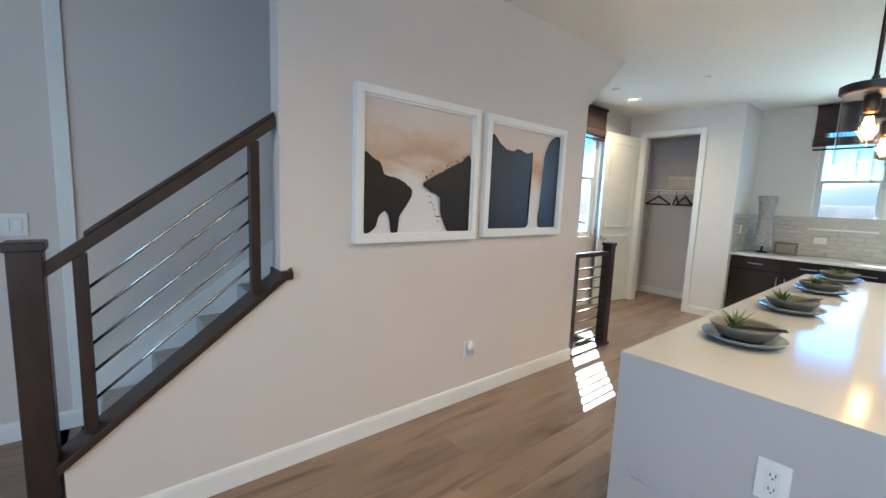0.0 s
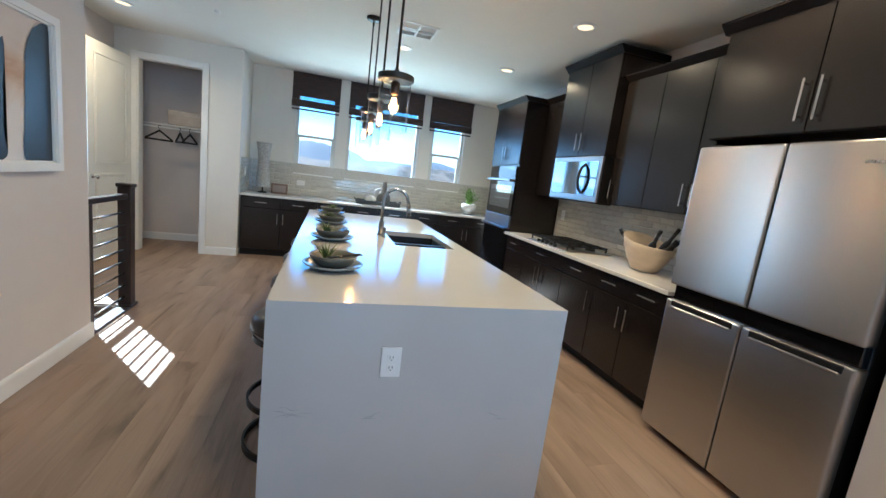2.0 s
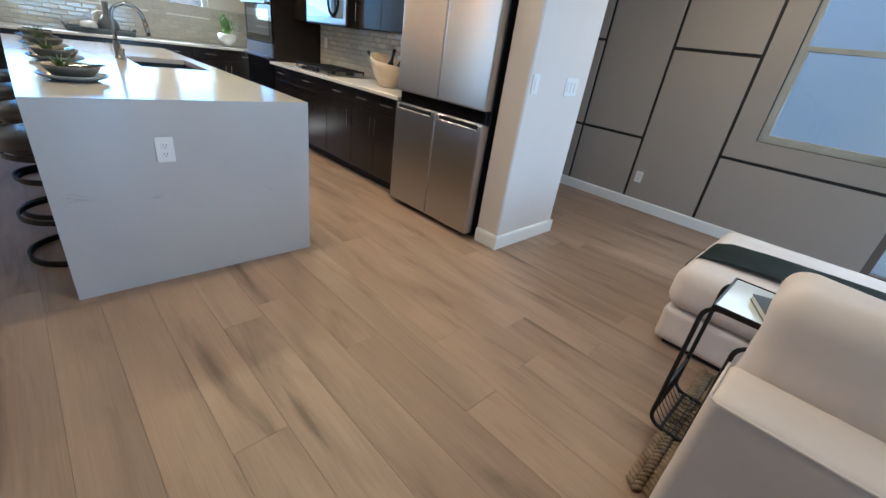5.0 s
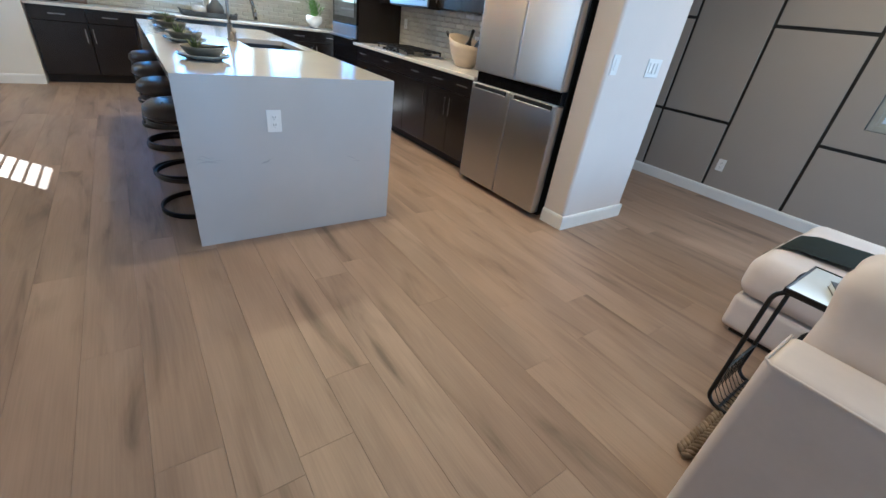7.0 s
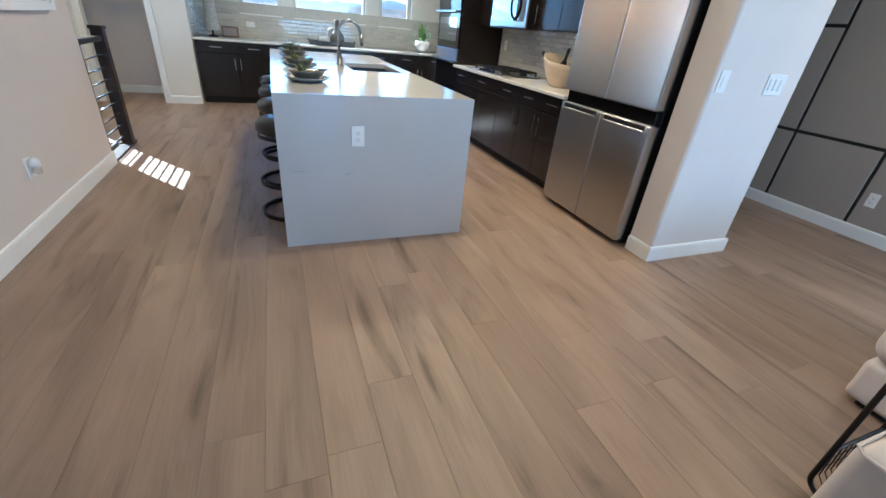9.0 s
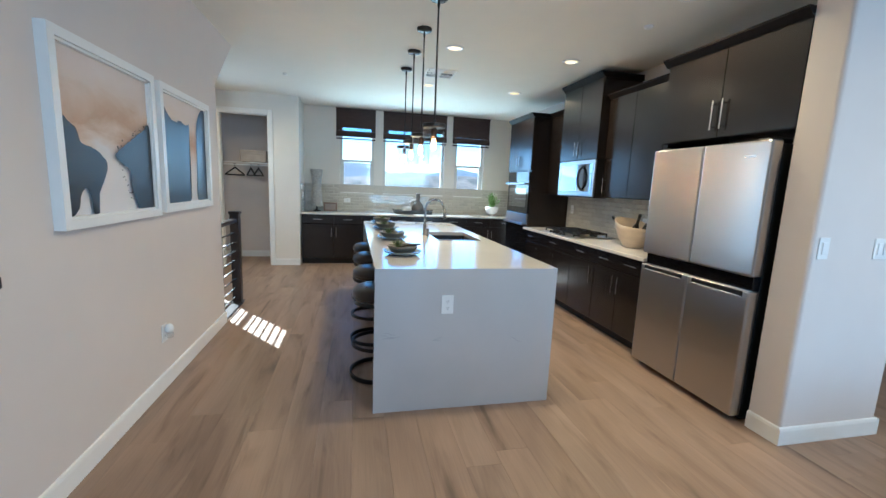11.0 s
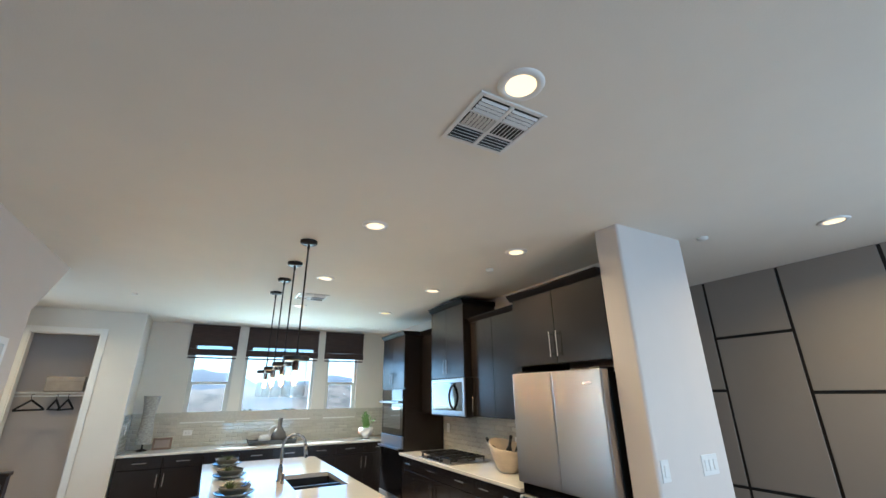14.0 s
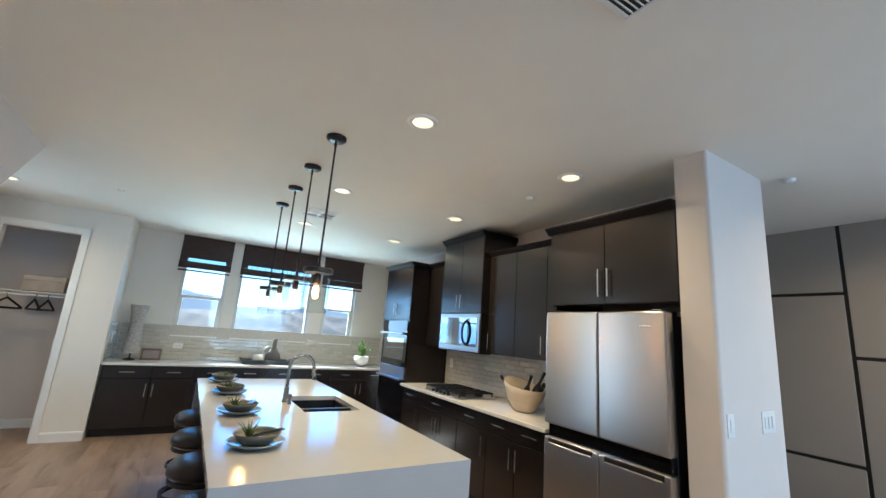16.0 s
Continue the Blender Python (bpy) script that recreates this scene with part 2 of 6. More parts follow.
JUTE = mat("jute", (0.27, 0.20, 0.135), 0.9, noise_scale=20, vary=0.2, bump=0.6, bump_scale=150, color2=(0.15, 0.105, 0.065))
STONEW = mat("grey_stoneware", (0.13, 0.125, 0.105), 0.35, noise_scale=14, vary=0.12, rough_vary=0.06)
STONEB = mat("blue_grey_plate", (0.20, 0.225, 0.23), 0.12, noise_scale=14, vary=0.08, rough_vary=0.03, spec=0.7)
CERAM = mat("white_ceramic", (0.72, 0.70, 0.66), 0.25, noise_scale=6, vary=0.05)
BOWLM = mat("cream_wooden_bowl", (0.62, 0.51, 0.39), 0.5, noise_scale=4, vary=0.07, stretch=(1, 1, 3))
LEAF = mat("succulent_leaf", (0.115, 0.15, 0.045), 0.5, noise_scale=30, vary=0.2, color2=(0.07, 0.10, 0.035))
LEAFG = mat("bright_leaf", (0.17, 0.29, 0.055), 0.5, noise_scale=30, vary=0.2, color2=(0.09, 0.19, 0.03))
LACQ = mat("black_lacquer", (0.012, 0.012, 0.014), 0.08, noise_scale=20, vary=0.05, spec=0.9)
SLATE = mat("dark_slate_tray", (0.055, 0.062, 0.066), 0.4, noise_scale=12, vary=0.14)
PLASTIC = mat("white_plastic", (0.78, 0.77, 0.75), 0.35, noise_scale=5, vary=0.01)
SLOT = mat("dark_slot", (0.03, 0.03, 0.03), 0.6)
CANVAS = mat("cream_canvas", (0.70, 0.60, 0.54), 0.8, noise_scale=3.2, vary=0.04, color2=(0.62, 0.46, 0.36), lo=0.38, hi=0.60, bump=0.1, bump_scale=300)


def painting_mat():
    """Washes of cream, tan and white that drift into one another up the canvas."""
    m = bpy.data.materials.new("washed_canvas")
    m.use_nodes = True
    nt = m.node_tree
    N, L = nt.nodes, nt.links
    geo, sep = N.new("ShaderNodeNewGeometry"), N.new("ShaderNodeSeparateXYZ")
    L.new(geo.outputs["Position"], sep.inputs[0])
    mp = N.new("ShaderNodeMapping")
    mp.inputs["Scale"].default_value = (1, 1, 2.2)
    L.new(geo.outputs["Position"], mp.inputs["Vector"])
    n = N.new("ShaderNodeTexNoise")
    n.inputs["Scale"].default_value, n.inputs["Detail"].default_value, n.inputs["Distortion"].default_value = 3.2, 7, 0.6
    L.new(mp.outputs[0], n.inputs["Vector"])
    mr = N.new("ShaderNodeMapRange")
    mr.inputs["From Min"].default_value, mr.inputs["From Max"].default_value = 1.20, 1.95
    L.new(sep.outputs["Z"], mr.inputs["Value"])
    ma = N.new("ShaderNodeMath")
    ma.operation = 'MULTIPLY_ADD'
    ma.inputs[1].default_value = 0.55
    L.new(n.outputs["Fac"], ma.inputs[0])
    L.new(mr.outputs[0], ma.inputs[2])
    sb = N.new("ShaderNodeMath")
    sb.operation = 'SUBTRACT'
    sb.inputs[1].default_value = 0.275
    L.new(ma.outputs[0], sb.inputs[0])
    r = N.new("ShaderNodeValToRGB")
    els = r.color_ramp.elements
    els[0].position, els[0].color = 0.0, (0.70, 0.68, 0.68, 1)
    els[1].position, els[1].color = 1.0, (0.66, 0.58, 0.53, 1)
    for p, c in ((0.36, (0.70, 0.67, 0.66)), (0.46, (0.66, 0.55, 0.47)), (0.58, (0.50, 0.34, 0.235)), (0.68, (0.58, 0.44, 0.34)), (0.80, (0.64, 0.54, 0.47))):
        e = els.new(p)
        e.color = (*c, 1)
    L.new(sb.outputs[0], r.inputs["Fac"])
    b = N["Principled BSDF"]
    L.new(r.outputs["Color"], b.inputs["Base Color"])
    b.inputs["Roughness"].default_value = 0.8
    return m


WASHED = painting_mat()
CANVAS_W = mat("white_wash", (0.72, 0.69, 0.68), 0.8, noise_scale=5, vary=0.03)
TAN = mat("tan_wash", (0.52, 0.37, 0.26), 0.8, noise_scale=6, vary=0.08, color2=(0.64, 0.51, 0.42), lo=0.35, hi=0.6)
INK = mat("black_ink", (0.006, 0.006, 0.007), 0.45, noise_scale=5, vary=0.15)
INKB = mat("slate_blue_ink", (0.018, 0.023, 0.032), 0.4, noise_scale=2.5, vary=0.12, stretch=(4, 1, 0.5))
CARPET = mat("grey_carpet", (0.48, 0.47, 0.45), 0.95, noise_scale=20, vary=0.08, bump=0.6, bump_scale=300)
LED = emit("led_disc", (1.0, 0.70, 0.36), 0.30)
FILAMENT = emit("filament", (1.0, 0.42, 0.10), 13.0)
BULBG = glass_mat("amber_bulb_glass", (1.0, 0.95, 0.84))
PANE = glass_mat("window_pane")
CLEAR = glass_mat("clear_glass", (0.94, 0.96, 0.96), 0.02, 0.95, 2.6)
SAND = mat("desert_ground", (0.095, 0.082, 0.072), 0.95, noise_scale=0.08, vary=0.2, color2=(0.045, 0.042, 0.036), detail=9)
# no haze in the air: its blue is mixed into the hills' colour
HILL = mat("hazed_far_hills", (0.052, 0.078, 0.118), 0.95, noise_scale=0.008, vary=0.15, color2=(0.042, 0.066, 0.102))
STUCCO = mat("pale_stucco", (0.80, 0.82, 0.84), 0.9, noise_scale=0.6, vary=0.03, bump=0.2, bump_scale=40)
ROOFT = mat("terracotta_roof", (0.33, 0.14, 0.08), 0.85, noise_scale=2, vary=0.15)
RISE_M = mat("scrubby_slope", (0.088, 0.074, 0.063), 0.95, noise_scale=0.16, vary=0.3, color2=(0.020, 0.020, 0.019), lo=0.38, hi=0.58, detail=9, stretch=(0.35, 1, 1))
SCRUB = mat("dry_scrub", (0.12, 0.11, 0.06), 0.9, noise_scale=1.5, vary=0.3)


# ---- mesh helpers ----
def obj(name, bm, material, parent=None, label="", smooth=False):
    me = bpy.data.meshes.new(name)
    bmesh.ops.recalc_face_normals(bm, faces=bm.faces)
    bm.to_mesh(me)
    bm.free()
    for f in me.polygons:
        f.use_smooth = smooth
    me.materials.append(material)
    ob = new(name, me)
    if parent:
        ob.parent = parent
    if label:
        ob["label"] = label
    return ob


def part(name, bm, material, parent, label="", smooth=False):
    return obj(name, bm, material, parent, label, smooth)


def thing(name, m, label, category, group="", kind=""):
    e = new(name)
    e.matrix_world = m
    e.empty_display_size = 0.1
    return tagged(e, label, category, group, kind)


def box(x0, x1, y0, y1, z0, z1, r=0.003, seg=1):
    bm = bmesh.new()
    bmesh.ops.create_cube(bm, size=1)
    for v in bm.verts:
        v.co = Vector(((x0 + x1) / 2 + v.co.x * (x1 - x0), (y0 + y1) / 2 + v.co.y * (y1 - y0), (z0 + z1) / 2 + v.co.z * (z1 - z0)))
    if r:
        bmesh.ops.bevel(bm, geom=list(bm.edges), offset=r, segments=seg, affect='EDGES', profile=0.5)
    return bm


def join(*bms):
    out = bmesh.new()
    for b in bms:
        me = bpy.data.meshes.new("tmp")
        b.to_mesh(me)
        b.free()
        out.from_mesh(me)
        bpy.data.meshes.remove(me)
    return out


def moved(bm, m):
    bmesh.ops.transform(bm, matrix=m, verts=bm.verts)
    return bm


def lathe(profile, seg=28, sx=1.0, sy=1.0):
    """A turned shape from (radius, height) pairs round z."""
    bm = bmesh.new()
    rings = []
    for r, z in profile:
        if r < 1e-5:
            rings.append([bm.verts.new((0, 0, z))])
        else:
            rings.append([bm.verts.new((r * sx * math.cos(2 * math.pi * i / seg), r * sy * math.sin(2 * math.pi * i / seg), z)) for i in range(seg)])
    for a, b in zip(rings, rings[1:]):
        for i in range(seg):
            j = (i + 1) % seg
            q = [a[i % len(a)], a[j % len(a)], b[j % len(b)], b[i % len(b)]]
            q = list(dict.fromkeys(q))
            if len(q) > 2:
                bm.faces.new(q)
    return bm


def tube(points, r, seg=10, closed=False):
    """A round bar along points."""
    bm = bmesh.new()
    pts = [Vector(p) for p in points]
    n = len(pts)
    rings, up = [], None
    for i, p in enumerate(pts):
        a, b = (pts[i - 1], pts[(i + 1) % n]) if closed else (pts[max(i - 1, 0)], pts[min(i + 1, n - 1)])
        d = (b - a).normalized()
        if up is None:
            up = d.orthogonal().normalized()
        up = (up - d * up.dot(d)).normalized()
        s = d.cross(up)
        rings.append([bm.verts.new(p + r * (math.cos(2 * math.pi * k / seg) * up + math.sin(2 * math.pi * k / seg) * s)) for k in range(seg)])
    m = n if closed else n - 1
    for i in range(m):
        a, b = rings[i], rings[(i + 1) % n]
        for k in range(seg):
            bm.faces.new((a[k], a[(k + 1) % seg], b[(k + 1) % seg], b[k]))
    if not closed:
        bm.faces.new(rings[0])
        bm.faces.new(rings[-1])
    return bm


def prism(outline, axis, a, b, r=0.0):
    """An outline drawn across the other two axes, pulled along axis from a to b."""
    bm = bmesh.new()

    def at(p, w):
        return (w, p[0], p[1]) if axis == "x" else (p[0], w, p[1]) if axis == "y" else (p[0], p[1], w)
    lo = [bm.verts.new(at(p, a)) for p in outline]
    hi = [bm.verts.new(at(p, b)) for p in outline]
    bm.faces.new(lo)
    bm.faces.new(hi)
    n = len(outline)
    for i in range(n):
        bm.faces.new((lo[i], lo[(i + 1) % n], hi[(i + 1) % n], hi[i]))
    if r:
        bmesh.ops.bevel(bm, geom=list(bm.edges), offset=r, segments=2, affect='EDGES', profile=0.5)
    return bm


def wall_with_holes(u0, u1, z0, z1, holes, fixed, a, b):
    """A wall in strips round its openings: holes are (u0, u1, z0, z1); fixed says which axis the wall is thin along."""
    us = sorted({u0, u1, *[h[0] for h in holes], *[h[1] for h in holes]})
    bms = []
    for p, q in zip(us, us[1:]):
        inside = sorted([h for h in holes if h[0] <= p and h[1] >= q], key=lambda h: h[2])
        z = z0
        spans = []
        for h in inside:
            if h[2] > z:
                spans.append((z, h[2]))
            z = h[3]
        if z < z1:
            spans.append((z, z1))
        for s, e in spans:
            bms.append(box(a, b, p, q, s, e, 0) if fixed == "x" else box(p, q, a, b, s, e, 0))
    bm = join(*bms)
    bmesh.ops.remove_doubles(bm, verts=bm.verts, dist=1e-5)
    return bm


def setting(name, bm, material, label="", category="wall"):
    return tagged(obj(name, bm, material), label, category, kind="structure")


CH = 2.725
YL = 2.05
YB = 3.12
XW = 7.0
YK = -2.22
YP = -3.877

# ---- the large structure ----
floor = setting("floor", join(box(-6, 7.4, -3.95, 2.10, -0.12, -0.012, 0), box(4.1, 7.4, 2.10, 3.25, -0.12, -0.012, 0), box(-6, 0.08, 2.10, 3.25, -0.12, -0.012, 0)),
                SUBFLOOR, "light brown oak plank floor with grey streaks", "floor")
setting("ceiling", join(box(-6, 7.4, -3.95, 2.17, CH, CH + 0.15, 0), box(3.98, 7.4, 2.17, 3.25, CH, CH + 0.15, 0), box(-6, 0.0, 2.17, 3.25, CH, CH + 0.15, 0)),
        CEIL, "smooth off-white painted ceiling", "ceiling")
setting("ceiling_stairs", box(-0.1, 4.2, 2.0, 3.25, 4.2, 4.3, 0), CEIL, "off-white ceiling high over the stairs", "ceiling")
setting("wall_stairs_upper", join(box(0.0, 3.98, 2.05, 2.17, CH + 0.15, 4.2, 0), box(-0.12, 0, 2.17, 3.12, CH + 0.15, 4.2, 0), box(3.98, 4.1, 2.17, 3.12, CH + 0.15, 4.2, 0)), WALL, "greige wall above the stairs", "wall")
setting("wall_pictures", prism([(0.06, 0), (3.42, 0), (3.42, 2.235), (3.985, CH), (0.87, CH), (0.87, 1.0), (0.06, 0.335)], "y", YL, YL + 0.12),
        WALL, "greige painted wall with stair opening cut into it")
setting("wall_back", wall_with_holes(-6, 7.4, -2.6, 4.2, [(4.72, 5.52, 0.97, 2.62)], "y", YB, YB + 0.13), WALL, "greige painted wall behind the stairs")
setting("wall_closet_front", wall_with_holes(1.70, YB, 0, CH, [(2.16, 2.88, 0, 2.41)], "x", 6.30, 6.42), WALL_LIT, "greige wall with the closet doorway")
setting("wall_niche", box(6.42, XW, 1.70, 1.82, 0, CH, 0), WALL_LIT, "greige side wall beside the counter")
setting("wall_closet_back", box(7.12, 7.25, 1.82, YB, 0, CH, 0), WALL, "grey wall inside the closet")
WINS = [(0.47, 1.08), (-0.85, 0.30), (-1.64, -1.07)]
wall_win = setting("wall_windows", wall_with_holes(-2.36, 1.82, -0.1, CH, [(a, b, 1.23, 2.60) for a, b in WINS], "x", XW, XW + 0.15), WALL_LIT, "pale painted wall with three windows")
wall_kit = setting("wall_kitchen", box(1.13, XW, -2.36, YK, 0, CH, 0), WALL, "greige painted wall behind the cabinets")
stub = box(0.938, 1.13, -2.342, -1.600, 0, CH, 0)
bmesh.ops.bevel(stub, geom=[e for e in stub.edges if abs(e.verts[0].co.z - e.verts[1].co.z) > 1 and e.verts[0].co.x < 1.0], offset=0.022, segments=4, affect='EDGES', profile=0.5)
setting("wall_stub", stub, WALL, "pale wall end with rounded corners beside the refrigerator")
setting("wall_lounge_side", box(3.2, 3.32, YP, -2.36, 0, CH, 0), WALL, "plain wall closing the den")
# out of view; the opening is added to let the rear fill lamp in
setting("wall_rear", wall_with_holes(YP - 0.1, YB, 0, CH, [(-3.0, 0.2, 0.2, 2.5)], "x", -6.1, -5.95), WALL, "unseen plain wall behind the room with an added wide opening")
setting("trim_hall_corner", box(0.02, 0.09, YB - 0.015, YB - 0.0005, 0.109, 4.19, 0.003), TRIM, "white painted corner strip behind the stairs", "trim")
# out of view; height set so its shadow covers the neighbour's lower wall
setting("upper_storey", box(-6.2, 7.15, -4.05, 3.25, 4.32, 5.46, 0), STUCCO, "unseen stucco upper storey over the rooms that shades the neighbouring wall", "wall")
# panelled wall with its window
PWIN = (-0.87, 0.02, 0.92, 2.39)
wall_pan = setting("wall_panels", wall_with_holes(-6, 3.32, 0, CH, [PWIN, (-4.2, -1.04, 0.05, 2.39)], "y", YP - 0.16, YP - 0.012), GROOVE, "taupe panelled wall with black grooves between panels")
G = 0.014
XS = [3.2, 2.45, 1.66, 0.965, 0.235, -1.04 - 0.014]
SPLITS = {0: [0.73, 2.12], 1: [1.2], 2: [0.73, 2.12], 3: [1.58], 4: [0.73]}
SPLITS[0] = [1.58]
SPLITS[1] = [0.73, 1.6]
for i in range(5):
    hi, lo = XS[i] - G, XS[i + 1] + G
    zs = [0.0, *SPLITS[i], CH]
    for z0, z1 in zip(zs, zs[1:]):
        za, zb = z0 + (G if z0 else 0.0), z1 - (G if z1 < CH else 0.0)
        if lo < PWIN[1] and hi > PWIN[0] and zb > PWIN[2]:
            bm = join(box(lo, PWIN[0], YP - 0.012, YP, za, zb, 0.0), box(PWIN[1], hi, YP - 0.012, YP, za, zb, 0.0),
                      box(PWIN[0], PWIN[1], YP - 0.012, YP, za, PWIN[2], 0.0), box(PWIN[0], PWIN[1], YP - 0.012, YP, PWIN[3], zb, 0.0))
        else:
            bm = box(lo, hi, YP - 0.012, YP, za, zb, 0.003)
        part("panel", bm, PANEL, wall_pan)


def baseboard(x0, y0, x1, y1, nx, ny):
    """A skirting with a rounded top, standing off the wall towards (nx, ny)."""
    a, b, n = Vector((x0, y0, 0)), Vector((x1, y1, 0)), Vector((nx, ny, 0))
    prof = [(0, 0), (0.014, 0), (0.014, 0.088), (0.010, 0.103), (0.004, 0.108), (0, 0.108)]
    bm = bmesh.new()
    ra = [bm.verts.new(a + n * p + Vector((0, 0, z))) for p, z in prof]
    rb = [bm.verts.new(b + n * p + Vector((0, 0, z))) for p, z in prof]
    for i in range(len(prof)):
        j = (i + 1) % len(prof)
        bm.faces.new((ra[i], ra[j], rb[j], rb[i]))
    bm.faces.new(ra)
    bm.faces.new(rb)
    return setting("baseboard", bm, TRIM, "white painted baseboard", "baseboard")


baseboard(0.06, YL, 3.42, YL, 0, -1)
baseboard(3.42, YL - 0.014, 3.42, YL + 0.12, 1, 0)
baseboard(6.30, 1.70, 6.30, 2.09, -1, 0)
baseboard(7.12, 1.82, 7.12, YB, -1, 0)
baseboard(6.42, 1.82, 7.12, 1.82, 0, 1)
baseboard(4.1, YB, 6.30, YB, 0, -1)
baseboard(-5.95, YB, 0.06, YB, 0, -1)
baseboard(0.938, -1.600, 1.13, -1.600, 0, 1)
baseboard(0.938, -2.342, 0.938, -1.586, -1, 0)
baseboard(1.13, -2.36, 3.2, -2.36, 0, -1)
baseboard(0.924, -2.342, 1.13, -2.342, 0, -1)
baseboard(-1.04, YP, 3.2, YP, 0, 1)


# ---- windows and outdoors ----
def window(name, m, w, h, label, rail=None, depth=0.07, fw=0.045, material=None):
    """A vinyl window: local x across, z up from the sill, y outwards."""
    material = material or VINYL
    e = thing(name, m, label, "window", kind="structure")
    part("window_frame", join(box(0, fw, 0.05, 0.05 + depth, 0, h), box(w - fw, w, 0.05, 0.05 + depth, 0, h),
                              box(fw, w - fw, 0.05, 0.05 + depth, 0, fw), box(fw, w - fw, 0.05, 0.05 + depth, h - fw, h)), material, e)
    if rail:
        part("sash_rail", box(fw, w - fw, 0.055, 0.05 + depth - 0.01, rail - 0.02, rail + 0.02), material, e)
        s = 0.022
        part("lower_sash", join(box(fw, fw + s, 0.06, 0.09, fw, rail - 0.02), box(w - fw - s, w - fw, 0.06, 0.09, fw, rail - 0.02), box(fw + s, w - fw - s, 0.06, 0.09, fw, fw + s)), material, e)
    spans = [(fw, rail), (rail, h - fw)] if rail else [(fw, h - fw)]
    for a, b in spans:
        p = part("pane", box(fw, w - fw, 0.078, 0.082, a, b, 0), PANE, e)
        p.visible_shadow = False
    return e


for k, (a, b) in enumerate(WINS):
    # local x runs towards -y of the place, local y outwards
    window("window_%d" % (k + 1), pose(XW, b, 1.23, 0, 0, -90), b - a, 1.37, "white vinyl kitchen window with a woven shade above", None if k == 1 else 0.57)
window("window_4", pose(4.72, YB, 0.97), 0.80, 1.65, "white vinyl window lighting the stairs", 0.80)
window("window_5", pose(0.02, YP, 0.92, 0, 0, 180), 0.89, 1.47, "beige vinyl window in the taupe panelled wall", 0.75, material=mat("beige_vinyl", (0.42, 0.40, 0.33), 0.45))
window("window_6", pose(-1.04, YP, 0.05, 0, 0, 180), 3.16, 2.34, "brown framed sliding glass door beside the panels", material=mat("brown_frame", (0.16, 0.12, 0.09), 0.5), fw=0.06)
for k, (a, b) in enumerate(WINS):
    setting("trim_sill_%d" % (k + 1), box(XW - 0.012, XW + 0.05, a - 0.0, b + 0.0, 1.212, 1.23, 0.003), TRIM, "white window sill", "sill")


def blind(m, w, h, slits, group="woven window shades"):
    """A folded roman shade: local x across, z down from the top at 0, y into the room."""
    e = thing("roman_shade", m, "dark brown woven roman shade, half raised", "window blind", group)
    bm = box(0, w, 0.012, 0.05, -0.035, 0.0, 0.004)
    part("headrail", bm, BLIND, e)
    part("panel", box(0.002, w - 0.002, 0.018, 0.028, -(h - 0.20), -0.035, 0.002), BLIND, e)
    zz = -(h - 0.20)
    if slits:
        part("fold", join(box(0.002, 0.10, 0.018, 0.028, zz - 0.045, zz, 0.001), box(w - 0.08, w - 0.002, 0.018, 0.028, zz - 0.045, zz, 0.001),
                          box(0.10, w - 0.08, 0.020, 0.026, zz - 0.028, zz - 0.022, 0.001),
                          *[box(0.10 + (w - 0.18) * t, 0.106 + (w - 0.18) * t, 0.020, 0.026, zz - 0.045, zz, 0.001) for t in [k / 15 for k in range(1, 15)]],
                          *[box(0.10, w - 0.08, 0.021, 0.025, zz - d - 0.003, zz - d, 0) for d in (0.009, 0.036)]), BLIND, e)
    else:
        part("fold", box(0.002, w - 0.002, 0.018, 0.028, zz - 0.045, zz, 0.001), BLIND, e)
    part("fold", prism([(0.018, zz - 0.045), (0.050, zz - 0.055), (0.062, zz - 0.12), (0.052, zz - 0.155), (0.020, zz - 0.150)], "x", 0.0, w, 0.004), BLIND, e)
    part("bottom_bar", box(0.004, w - 0.004, 0.020, 0.040, -h, -h + 0.022, 0.003), BLIND, e)
    return e


blind(pose(XW, 1.15, 2.715, 0, 0, -90) @ Matrix.Diagonal((1, -1, 1, 1)), 0.70, 0.54, True)
blind(pose(XW, 0.31, 2.715, 0, 0, -90) @ Matrix.Diagonal((1, -1, 1, 1)), 1.19, 0.54, True)
blind(pose(XW, -1.0, 2.715, 0, 0, -90) @ Matrix.Diagonal((1, -1, 1, 1)), 0.73, 0.54, False)
blind(pose(4.68, YB, 2.70) @ Matrix.Diagonal((1, -1, 1, 1)), 0.88, 0.43, False)

# outdoors: desert ground, hills, a few far houses, a neighbour's wall
bm = bmesh.new()
bmesh.ops.create_grid(bm, x_segments=60, y_segments=60, size=1)
for v in bm.verts:
    x, y = v.co.x, v.co.y
    X, Y = math.copysign(abs(x) ** 3, x) * 3000, math.copysign(abs(y) ** 3, y) * 3000
    d = math.hypot(X, Y)
    z = -3.4 + (noise.noise((X * 0.03, Y * 0.03, 0)) * 1.6 + noise.noise((X * 0.008, Y * 0.008, 3)) * 5) * min(1, max(0, (d - 25) / 60))
    v.co = (X, Y, z)
tagged(obj("ground", bm, SAND, smooth=True), "pale dry desert ground", "ground", kind="structure")


